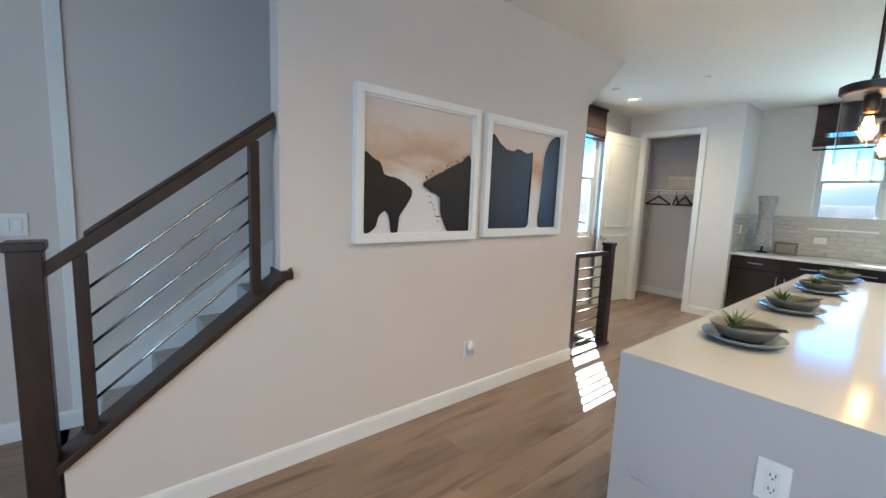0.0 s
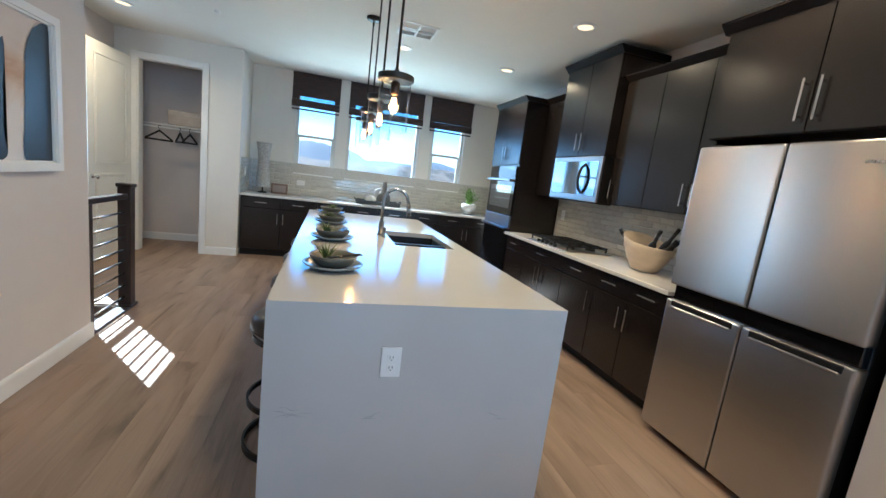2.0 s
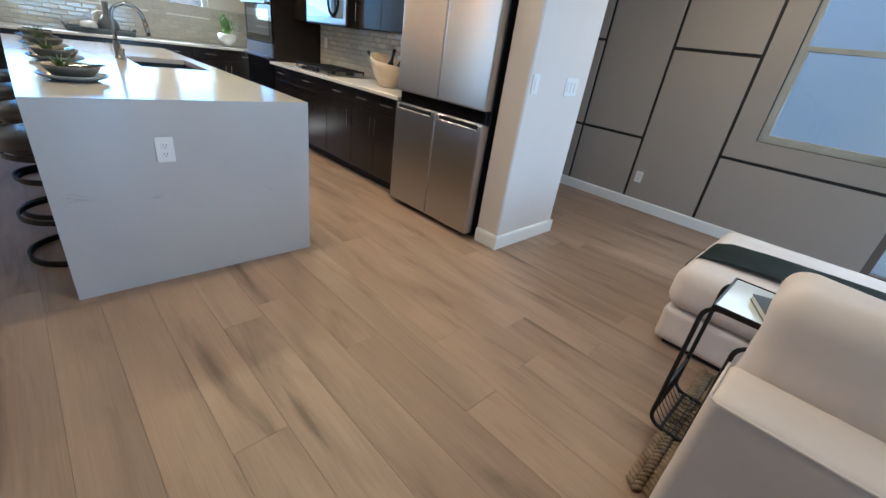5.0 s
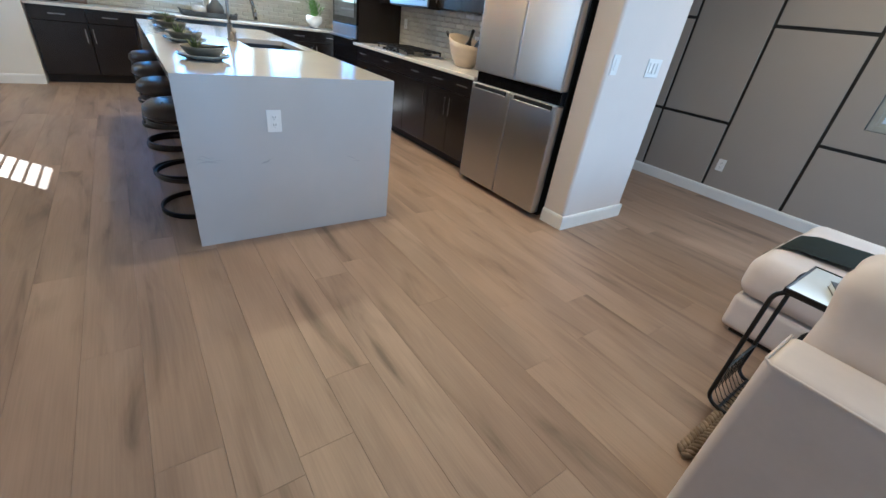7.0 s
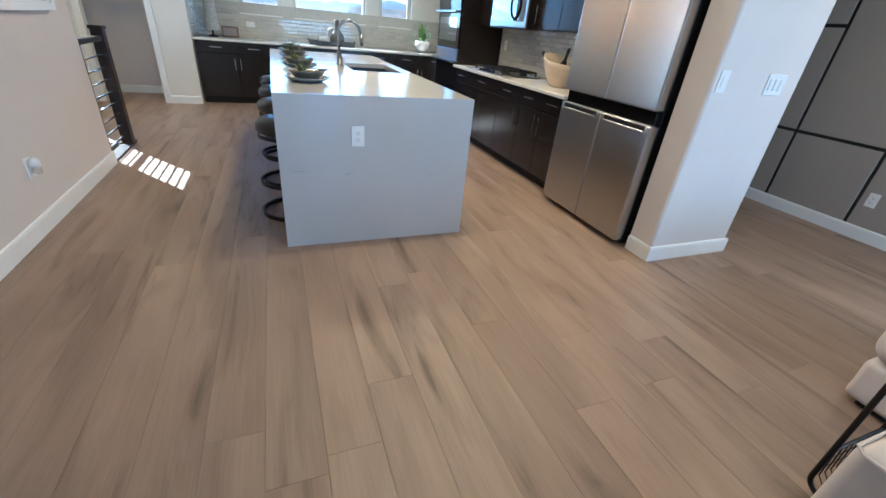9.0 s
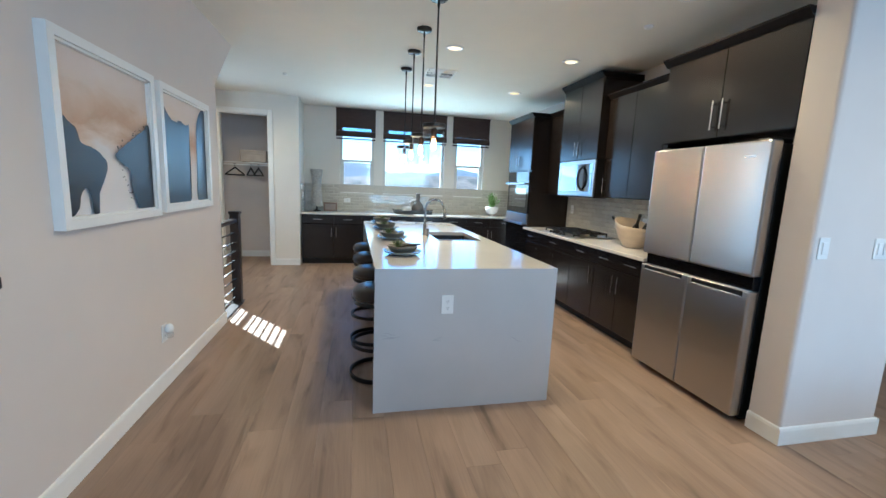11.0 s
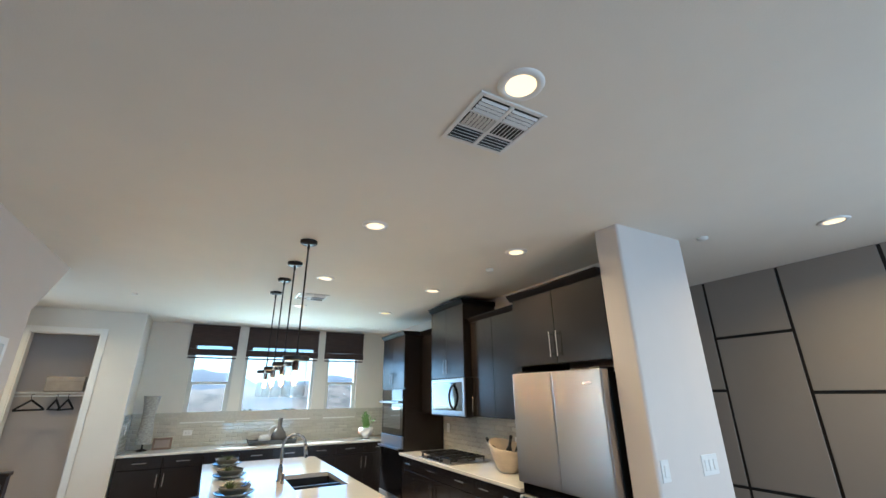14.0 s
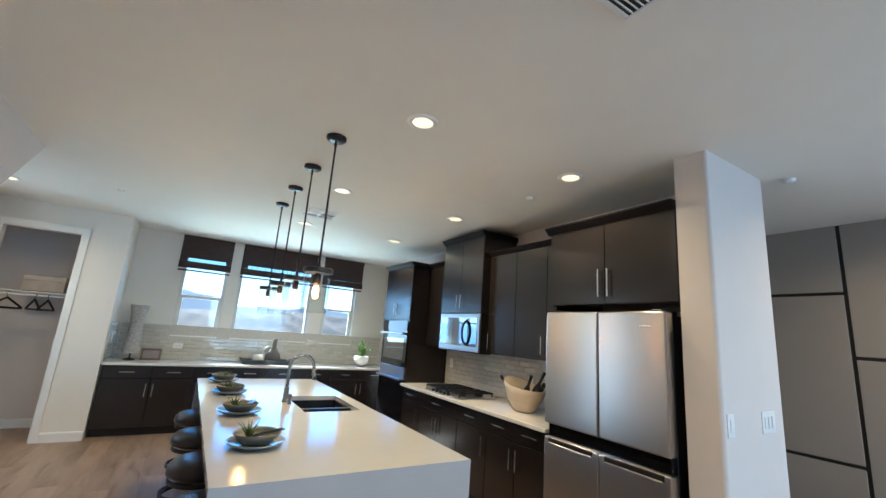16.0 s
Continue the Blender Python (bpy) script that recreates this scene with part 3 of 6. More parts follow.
def hills(name, dist, height, seed, span=0.9, material=HILL, uneven=0.6):
    bm = bmesh.new()
    n, rows = 90, 6
    grid = []
    for i in range(n + 1):
        a = -span + 2 * span * i / n
        row = []
        for j in range(rows + 1):
            f = j / rows
            d = dist * (1 + 0.5 * f)
            hgt = height * (0.55 + uneven * noise.noise((a * 5 + seed, f * 2, seed)) + uneven * 0.4 * noise.noise((a * 22, f * 5, seed))) * math.sin(min(1, f * 1.3) * math.pi / 2)
            row.append(bm.verts.new((d * math.cos(a), d * math.sin(a), -6 + max(0, hgt))))
        grid.append(row)
    for i in range(n):
        for j in range(rows):
            bm.faces.new((grid[i][j], grid[i + 1][j], grid[i + 1][j + 1], grid[i][j + 1]))
    return tagged(obj(name, bm, material, smooth=True), "hazy blue-grey desert hills far away", "hills", kind="structure")


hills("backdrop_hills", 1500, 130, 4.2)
hills("backdrop_rise", 160, 20, 9.1, material=RISE_M, uneven=0.18)


def far_house(x, y, w, d, h, rz):
    e = thing("house", pose(x, y, -3.6, 0, 0, rz), "far pale stucco house with a terracotta roof", "house", "houses on the hillside")
    part("wall", box(-w / 2, w / 2, -d / 2, d / 2, 0, h, 0), mat_house, e)
    part("roof", prism([(-w / 2 - 0.4, h), (w / 2 + 0.4, h), (0, h + 1.6)], "y", -d / 2 - 0.4, d / 2 + 0.4), ROOFT, e)
    for sx in (-0.25, 0.2):
        part("window", box(sx * w, sx * w + 1.2, -d / 2 - 0.04, -d / 2 + 0.02, h * 0.35, h * 0.75, 0), BLACKG, e)


mat_house = mat("far_stucco", (0.52, 0.45, 0.36), 0.9, noise_scale=0.5, vary=0.06)
rng = random.Random(5)
for i in range(5):
    far_house(330 + rng.random() * 80, -150 + i * 75 + rng.random() * 30, 9 + rng.random() * 4, 8, 3.5 + rng.random() * 2, rng.choice((80, 95, 100)))
bm = bmesh.new()
for i in range(260):
    x, y = 40 + rng.random() ** 1.3 * 110, -70 + rng.random() * 140
    s = 0.4 + rng.random() * 0.9
    for k in range(4):
        m = Matrix.Translation((x + rng.uniform(-s, s) * 0.6, y + rng.uniform(-s, s) * 0.6, -3.3 + noise.noise((x * 0.03, y * 0.03, 0)) * 1.6 + s * 0.2)) @ pose(0, 0, 0, rng.random() * 90, rng.random() * 90, rng.random() * 90) @ Matrix.Diagonal((s * 0.6, s * 0.6, s * 0.4, 1))
        bmesh.ops.create_icosphere(bm, subdivisions=1, radius=1, matrix=m)
tagged(obj("scrub", bm, SCRUB), "dry desert scrub on the far slope", "shrubs", kind="stuff")
nb = thing("neighbour_house", pose(-1, -6.2, -3.4), "pale neighbouring stucco house in shade", "house")
part("wall", box(-9, 9, -3, 0, 0, 9.0, 0.02), STUCCO, nb)
part("roof", box(-9.3, 9.3, -3.3, 0.3, 9.0, 9.2, 0.01), TRIM, nb)

# ---- closet, door and stairs ----
setting("trim_closet", join(box(6.283, 6.30, 2.09, 2.16, 0, 2.48, 0.003), box(6.283, 6.30, 2.88, 2.95, 0, 2.48, 0.003), box(6.283, 6.30, 2.16, 2.88, 2.41, 2.48, 0.003),
                            box(6.30, 6.42, 2.16, 2.172, 0, 2.41, 0), box(6.30, 6.42, 2.868, 2.88, 0, 2.41, 0), box(6.30, 6.42, 2.172, 2.868, 2.398, 2.41, 0)),
        TRIM, "white door casing round the closet", "trim")
d = thing("door_1", pose(6.275, 2.955, 0.01, 0, 0, 174.5), "open white two-panel closet door with a nickel knob", "door", kind="structure")
part("slab", box(0, 0.80, -0.018, 0.018, 0, 2.385, 0.002), DOORP, d)
for z0, z1 in ((0.22, 0.95), (1.12, 2.24)):
    for s in (-1, 1):
        part("door_panel", box(0.13, 0.67, min(s * 0.018, s * 0.026), max(s * 0.018, s * 0.026), z0, z1, 0.005), DOORP, d)
        part("moulding", join(box(0.105, 0.695, min(s * 0.018, s * 0.030), max(s * 0.018, s * 0.030), z0 - 0.025, z0 - 0.008, 0.003),
                              box(0.105, 0.695, min(s * 0.018, s * 0.030), max(s * 0.018, s * 0.030), z1 + 0.008, z1 + 0.025, 0.003),
                              box(0.105, 0.122, min(s * 0.018, s * 0.030), max(s * 0.018, s * 0.030), z0 - 0.008, z1 + 0.008, 0.003),
                              box(0.678, 0.695, min(s * 0.018, s * 0.030), max(s * 0.018, s * 0.030), z0 - 0.008, z1 + 0.008, 0.003)), DOORP, d)
for s in (-1, 1):
    part("door_knob", moved(lathe([(0, 0), (0.026, 0), (0.026, 0.006), (0.011, 0.012), (0.011, 0.035), (0.024, 0.045), (0.027, 0.055), (0.020, 0.066), (0, 0.068)], 20), pose(0.735, s * 0.018, 0.95, -90 * s)), CHROME, d, "satin nickel knob", True)

sh = thing("closet_shelf", pose(6.45, 1.82, 1.66), "white wire closet shelf with hanging rod", "shelf")
part("front_wire", tube([(0.10, 0, 0), (0.10, 1.30, 0)], 0.006), TRIM, sh)
part("rod", tube([(0.13, 0, -0.036), (0.13, 1.30, -0.036)], 0.010), TRIM, sh)
part("back_wire", tube([(0.62, 0, 0.02), (0.62, 1.30, 0.02)], 0.005), TRIM, sh)
part("cross_wires", join(*[tube([(0.10, 0.03 + i * 0.05, 0.006), (0.64, 0.03 + i * 0.05, 0.02)], 0.0025, 5) for i in range(26)]), TRIM, sh)
hg = thing("clothes_hanger", pose(6.58, 2.72, 1.60), "black plastic clothes hanger on the rod", "hanger", "hangers in the closet")
part("hook", tube([(0, 0.0, -0.06)] + [(0, 0.022 * math.sin(a), -0.012 + 0.022 * math.cos(a)) for a in [math.pi * k / 6 for k in range(5, -5, -1)]], 0.003, 6), BLACKM, hg)
part("hanger_frame", tube([(0, 0, -0.06), (0, 0.20, -0.17), (0, 0.205, -0.18), (0, -0.205, -0.18), (0, -0.20, -0.17), (0, 0, -0.06)], 0.012, 6), BLACKM, hg)
hg.matrix_world = pose(6.58, 2.735, 1.636, 0, 0, 62)
copy_thing(hg, pose(6.58, 2.495, 1.636, 0, 0, -60))
copy_thing(hg, pose(6.58, 2.375, 1.636, 0, 0, 82))
bx = thing("storage_box", pose(6.85, 2.48, 1.68), "beige cardboard storage box on the closet shelf", "box")
part("box_body", box(-0.16, 0.16, -0.2, 0.2, 0, 0.15, 0.004), mat("beige_card", (0.42, 0.36, 0.30), 0.8), bx)
part("lid", box(-0.165, 0.165, -0.205, 0.205, 0.13, 0.19, 0.004), mat("beige_card_lid", (0.46, 0.40, 0.34), 0.8), bx)

# stairs up behind the picture wall and stairs down beside it
st = thing("staircase_up", pose(0.15, 2.17, 0), "carpeted stairs rising behind the picture wall", "stairs", kind="structure")
RISE, RUN = 0.192, 0.25
part("soffit", prism([(0.25, 0.0), (0.30, 0.0), (3.27, 2.235), (3.83, CH), (3.83, CH + 0.2), (3.3, CH + 0.1)], "y", 0.0, 0.95), WALL, st)
for i in range(15):
    part("step", join(box(i * RUN, (i + 1) * RUN + 0.03, 0.002, 0.93, max(0, i * RISE - 0.10), (i + 1) * RISE, 0.012, 2)), CARPET, st)
part("skirt_board", prism([(-0.05, 0), (0.2, 0), (3.75, 2.62), (3.75, 3.15), (0.0, 0.32), (-0.05, 0.28)], "y", 0.932, 0.948), TRIM, st)
sd = thing("staircase_down", pose(4.08, 2.17, 0), "carpeted stairs going down beside the guard rail", "stairs", kind="structure")
for i in range(12):
    part("step", box(-(i + 1) * RUN, -i * RUN + 0.02, 0.002, 0.93, -(i + 2) * RISE, -(i + 1) * RISE, 0.012, 2), CARPET, sd)
setting("wall_under_floor", box(0.0, 4.1, 2.05, 2.17, -2.6, -0.12, 0), WALL, "plain wall down the stairs")
setting("floor_below", box(-0.1, 4.2, 2.05, YB, -2.7, -2.6, 0), CARPET, "carpeted floor below", "floor")
setting("wall_below_end", box(-0.1, 0.0, 2.05, YB, -2.6, 0, 0), WALL, "plain wall down the stairs")

# railing on the stair knee wall
SL = 0.77
rl = thing("stair_railing", pose(0.06, 2.11, 0.335), "dark wood stair railing with slim metal rods", "railing")


def slope_box(x0, x1, z, y0, y1, h, s=SL):
    return prism([(x0, z + x0 * s), (x1, z + x1 * s), (x1, z + x1 * s + h), (x0, z + x0 * s + h)], "y", y0, y1, 0.004)


part("cap", slope_box(-0.02, 0.86, -0.005, -0.085, 0.075, 0.04, 0.79), WENGE, rl)
part("cap_end", box(0.80, 0.865, -0.088, 0.075, 0.655, 0.70, 0.004), WENGE, rl)
part("handrail", slope_box(-0.04, 0.80, 0.745, -0.035, 0.03, 0.055, 0.79), WENGE, rl)
part("rail_top", slope_box(0.10, 0.80, 0.80, -0.022, 0.018, 0.022, 0.79), WENGE, rl)
for x in (0.085, 0.71):
    part("baluster", prism([(x - 0.022, 0.03 + x * 0.79), (x + 0.022, 0.03 + x * 0.79), (x + 0.022, 0.75 + x * 0.79), (x - 0.022, 0.75 + x * 0.79)], "y", -0.024, 0.020, 0.003), WENGE, rl)
for k in range(5):
    z = 0.146 + k * 0.113
    part("rod", tube([(0.08, -0.002, z + 0.08 * 0.79), (0.72, -0.002, z + 0.025 + 0.72 * 0.79)], 0.0065, 8), CHROME, rl, "", True)
part("newel_post", join(box(-0.105, -0.012, -0.05, 0.043, -0.335, 0.84, 0.004), box(-0.115, -0.002, -0.06, 0.053, 0.835, 0.87, 0.005)), WENGE, rl)

gr = thing("guard_rail", pose(3.43, 2.10, 0), "dark wood guard rail with horizontal metal rods", "railing")
part("base_plate", box(0, 0.72, -0.05, 0.05, 0, 0.018, 0.003), WENGE, gr)
part("newel_post", join(box(0.60, 0.69, -0.045, 0.045, 0.018, 1.02, 0.004), box(0.59, 0.70, -0.055, 0.055, 1.015, 1.045, 0.005), box(0.58, 0.71, -0.06, 0.06, 0.018, 0.03, 0.003)), WENGE, gr)
part("side_post", box(0.075, 0.105, -0.02, 0.02, 0.018, 0.93, 0.003), WENGE, gr)
part("handrail", box(0.0, 0.60, -0.032, 0.032, 0.925, 0.965, 0.005), WENGE, gr)
for k in range(8):
    part("rod", tube([(0.09, 0, 0.10 + k * 0.102), (0.60, 0, 0.10 + k * 0.102)], 0.008, 8), CHROME, gr, "", True)


# ---- pictures ----
def smooth_shape(pts, seed, amp=0.006, sub=7, cuts=()):
    """A closed wavering outline through a few anchor points; straight between those named in cuts."""
    out = []
    n = len(pts)
    for i in range(n):
        p0, p1, p2, p3 = (Vector(pts[(i + k - 1) % n]) for k in range(4))
        if i in cuts:
            out.append(tuple(p1))
            continue
        for s in range(sub):
            t = s / sub
            q = 0.5 * ((2 * p1) + (p2 - p0) * t + (2 * p0 - 5 * p1 + 4 * p2 - p3) * t * t + (3 * p1 - p0 - 3 * p2 + p3) * t ** 3)
            w = amp * noise.noise((q.x * 23, q.y * 23, seed))
            out.append((q.x + w, q.y + amp * noise.noise((q.x * 31, q.y * 31, seed + 4))))
    return out


def clipped(pts, w, h):
    return [(min(max(x, 0.0), w), min(max(z, 0.0), h)) for x, z in pts]


def picture(x, z, w, h, label):
    e = thing("framed_picture", pose(x, YL, z), label, "picture", "pictures on the wall")
    f, dp = 0.042, 0.045
    part("frame", join(prism([(0, 0), (w, 0), (w - f, f), (f, f)], "y", -dp, 0), prism([(0, h), (w, h), (w - f, h - f), (f, h - f)], "y", -dp, 0),
                       prism([(0, 0), (f, f), (f, h - f), (0, h)], "y", -dp, 0), prism([(w, 0), (w - f, f), (w - f, h - f), (w, h)], "y", -dp, 0)), TRIM, e, "white painted frame")
    part("inner_frame", join(box(f, f + 0.012, -dp + 0.012, -0.002, f, h - f, 0.001), box(w - f - 0.012, w - f, -dp + 0.012, -0.002, f, h - f, 0.001),
                             box(f, w - f, -dp + 0.012, -0.002, f, f + 0.012, 0.001), box(f, w - f, -dp + 0.012, -0.002, h - f - 0.012, h - f, 0.001)), TRIM, e)
    part("canvas", box(f, w - f, -0.016, -0.002, f, h - f, 0), WASHED, e, "cream and peach abstract canvas")
    return e, f + 0.012, w - 2 * f - 0.024, h - 2 * f - 0.024


def patch(e, o, w, h, pts, y, material, name):
    bm = bmesh.new()
    vs = [bm.verts.new((o + px * w, y, o + pz * h)) for px, pz in clipped(pts, 1, 1)]
    f = bm.faces.new(vs)
    bmesh.ops.triangulate(bm, faces=[f])
    part(name, bm, material, e)


e, o, w, h = picture(1.245, 1.155, 0.885, 0.835, "white-framed abstract painting in black, peach and cream")
patch(e, o, w, h, smooth_shape([(0.0, 0.57), (0.07, 0.56), (0.13, 0.53), (0.17, 0.45), (0.29, 0.42), (0.39, 0.36), (0.405, 0.30), (0.35, 0.20), (0.30, 0.13), (0.28, 0.0), (0.23, 0.0), (0.21, 0.12), (0.175, 0.17), (0.12, 0.12), (0.09, 0.04), (0.0, 0.03)], 5), -0.0260, INK, "black_shape")
patch(e, o, w, h, smooth_shape([(1.0, 0.63), (0.86, 0.59), (0.70, 0.51), (0.51, 0.395), (0.61, 0.33), (0.68, 0.28), (0.69, 0.15), (0.75, 0.03), (0.78, 0.0), (1.0, 0.0)], 8, 0.012), -0.0260, INK, "black_shape")
r2 = random.Random(3)
for i in range(46):
    t = r2.random()
    if r2.random() < 0.5:
        cx, cz = 0.52 + 0.48 * t, 0.42 + 0.24 * t + r2.uniform(0.0, 0.05)
    else:
        cx, cz = 0.56 + 0.17 * t + r2.uniform(-0.05, 0.01), 0.38 - 0.36 * t
    s = r2.uniform(0.002, 0.008)
    n = r2.choice((5, 6, 7))
    bm = bmesh.new()
    bm.faces.new([bm.verts.new((o + w * cx + s * r2.uniform(0.7, 1.6) * math.cos(6.283 * k / n), -0.0290, o + h * cz + s * 0.6 * math.sin(6.283 * k / n))) for k in range(n)])
    part("ink_spot", bm, INK, e)
e, o, w, h = picture(2.20, 1.165, 0.885, 0.82, "white-framed abstract painting with two dark slate columns")
patch(e, o, w, h, smooth_shape([(0.0, 0.845), (0.10, 0.84), (0.20, 0.78), (0.28, 0.76), (0.36, 0.80), (0.50, 0.77), (0.58, 0.78), (0.56, 0.5), (0.54, 0.2), (0.53, 0.0), (0.0, 0.0)], 15, 0.012), -0.0200, INKB, "slate_shape")
patch(e, o, w, h, smooth_shape([(1.0, 0.95), (0.88, 0.96), (0.82, 0.90), (0.76, 0.75), (0.74, 0.4), (0.73, 0.0), (1.0, 0.0)], 21, 0.012), -0.0200, INKB, "slate_shape")


# ---- outlets and switches ----
def plate(m, w, h, kind, label, gangs=1, name="wall_outlet"):
    """A wall plate: local x across, z up, y off the wall."""
    e = thing(name, m, label, "outlet" if kind == "outlet" else "light switch", "wall plates")
    part("cover_plate", box(-w / 2, w / 2, 0, 0.006, -h / 2, h / 2, 0.002, 2), PLASTIC, e)
    for g in range(gangs):
        cx = (g - (gangs - 1) / 2) * 0.046
        if kind == "outlet":
            for s in (-1, 1):
                part("socket", box(cx - 0.016, cx + 0.016, 0.006, 0.008, s * 0.02 - 0.014, s * 0.02 + 0.014, 0.001), PLASTIC, e)
                for q in (-1, 1):
                    part("slot", box(cx + q * 0.006 - 0.0013, cx + q * 0.006 + 0.0013, 0.008, 0.0088, s * 0.02 - 0.003, s * 0.02 + 0.006, 0), SLOT, e)
                part("ground_hole", box(cx - 0.0022, cx + 0.0022, 0.008, 0.0088, s * 0.02 - 0.011, s * 0.02 - 0.007, 0), SLOT, e)
        else:
            part("rocker", box(cx - 0.016, cx + 0.016, 0.006, 0.011, -0.033, 0.033, 0.002), PLASTIC, e)
    return e


plate(pose(1.598, 0.255, 0.69, 0, 0, 90), 0.075, 0.118, "outlet", "white outlet on the island's end panel")
plate(pose(0.938, -1.67, 1.16, 0, 0, 90), 0.072, 0.118, "switch", "white rocker switch on the wall end", name="light_switch")
plate(pose(0.938, -2.12, 1.16, 0, 0, 90), 0.165, 0.118, "switch", "white triple rocker switch on the wall end", 3, name="light_switch")
plate(pose(0.87, YP, 0.34), 0.072, 0.116, "outlet", "pale outlet low on the panelled wall")
plate(pose(XW - 0.012, 0.95, 1.08, 0, 90, 90), 0.075, 0.118, "outlet", "white outlet lying sideways on the tile")
plate(pose(4.50, YK + 0.012, 1.16), 0.072, 0.116, "outlet", "pale outlet beside the cooktop")
plate(pose(3.0, YK + 0.012, 1.10), 0.072, 0.116, "outlet", "white outlet on the tile behind the bowl")
plate(pose(6.62, 1.70 - 0.012, 1.17, 0, 0, 180), 0.072, 0.116, "switch", "white switch on the tile beside the counter", name="light_switch")
plate(pose(-0.16, YB, 1.19, 0, 0, 180), 0.12, 0.118, "switch", "white double rocker switch in the hall", 2, name="light_switch")
pl = plate(pose(2.15, YL, 0.37, 0, 0, 180), 0.075, 0.118, "outlet", "white outlet with a plug-in air freshener")
part("freshener", moved(lathe([(0, 0), (0.020, 0), (0.026, 0.012), (0.026, 0.035), (0.018, 0.05), (0.010, 0.058), (0, 0.06)], 16, 1.0, 1.0), pose(0, 0.032, 0.004)), PLASTIC, pl, "white plastic plug-in", True)
part("oil_bottle", moved(lathe([(0, 0), (0.017, 0), (0.021, 0.01), (0.021, 0.028), (0.012, 0.036), (0, 0.036)], 16), pose(0, 0.034, -0.032)), CLEAR, pl, "clear oil bottle", True)

# ---- ceiling fittings ----
DL = [(1.75, -0.10), (1.75, -1.35), (3.28, -0.11), (3.28, -1.34), (4.80, -0.13), (4.80, -1.34), (0.17, -0.13), (0.19, -2.94), (5.3, 2.62)]
src = None
for x, y in DL:
    if src is None:
        src = thing("ceiling_downlight", pose(x, y, CH), "round recessed ceiling downlight, switched on", "ceiling light", "recessed downlights")
        part("trim_ring", lathe([(0.060, -0.004), (0.066, -0.009), (0.076, -0.010), (0.088, -0.006), (0.092, -0.0005), (0.092, 0.0)], 32), TRIM, src, "white trim ring", True)
        part("lens", lathe([(0, -0.006), (0.061, -0.005), (0.061, -0.001)], 28), LED, src, "glowing lens")
    else:
        copy_thing(src, pose(x, y, CH))
    lamp("downlight_lamp", 'AREA', look((x, y, CH - 0.02), (x, y + 0.0001, 0)), 2.6, (1.0, 0.68, 0.37), 0.18, spread=155)


def vent(x, y, s):
    """A stamped register: two columns of three cells, the middle row's blades turned across the others."""
    e = thing("ceiling_vent", pose(x, y, CH), "white square ceiling air vent with turned blades", "air vent", "ceiling vents")
    a, f = s / 2, 0.022
    part("backing", box(-a + 0.02, a - 0.02, -a + 0.02, a - 0.02, -0.003, -0.001, 0), SLOT, e)
    part("frame", join(box(-a, a, -a, -a + f, -0.009, -0.001), box(-a, a, a - f, a, -0.009, -0.001), box(-a, -a + f, -a + f, a - f, -0.009, -0.001), box(a - f, a, -a + f, a - f, -0.009, -0.001)), TRIM, e)
    q = a - f
    part("cross_bar", box(-q, q, -0.009, 0.009, -0.011, -0.002, 0.001), TRIM, e)
    row = 2 * q / 3
    for k in (-1, 1):
        part("cross_bar", box(k * row / 2 - 0.004, k * row / 2 + 0.004, -q, q, -0.0105, -0.0025, 0.001), TRIM, e)
    for r in range(3):
        x0 = -q + r * row + 0.007
        x1 = x0 + row - 0.014
        for sy in (-1, 1):
            y0, y1 = sorted((sy * 0.012, sy * (q - 0.004)))
            if r == 1:
                for k in range(7):
                    c = y0 + (y1 - y0) * (k + 0.5) / 7
                    part("slat", moved(box(x0 - 0.5 * (x0 + x1), x1 - 0.5 * (x0 + x1), -0.0065, 0.0065, -0.0011, 0.0011, 0), pose((x0 + x1) / 2, c, -0.009, 38 * sy)), TRIM, e)
            else:
                for k in range(4):
                    c = x0 + (x1 - x0) * (k + 0.5) / 4
                    part("slat", moved(box(-0.0065, 0.0065, y0 - 0.5 * (y0 + y1), y1 - 0.5 * (y0 + y1), -0.0011, 0.0011, 0), pose(c, (y0 + y1) / 2, -0.009, 0, 38 if r == 0 else -38)), TRIM, e)


vent(0.43, -0.178, 0.34)
vent(4.20, -0.16, 0.35)
for x, y, r in ((2.27, -1.44, 0.035), (0.82, -2.44, 0.04), (4.91, 1.68, 0.03), (0.81, 1.67, 0.065), (4.75, 2.55, 0.05)):
    e = thing("smoke_detector" if r > 0.045 else "sprinkler_cover", pose(x, y, CH), "white round smoke detector on the ceiling" if r > 0.045 else "white round sprinkler cover on the ceiling", "ceiling fitting", "round ceiling fittings")
    part("body", lathe([(0, -0.022), (r * 0.7, -0.022), (r * 0.92, -0.014), (r, -0.004), (r, 0)], 24), TRIM, e, "", True)

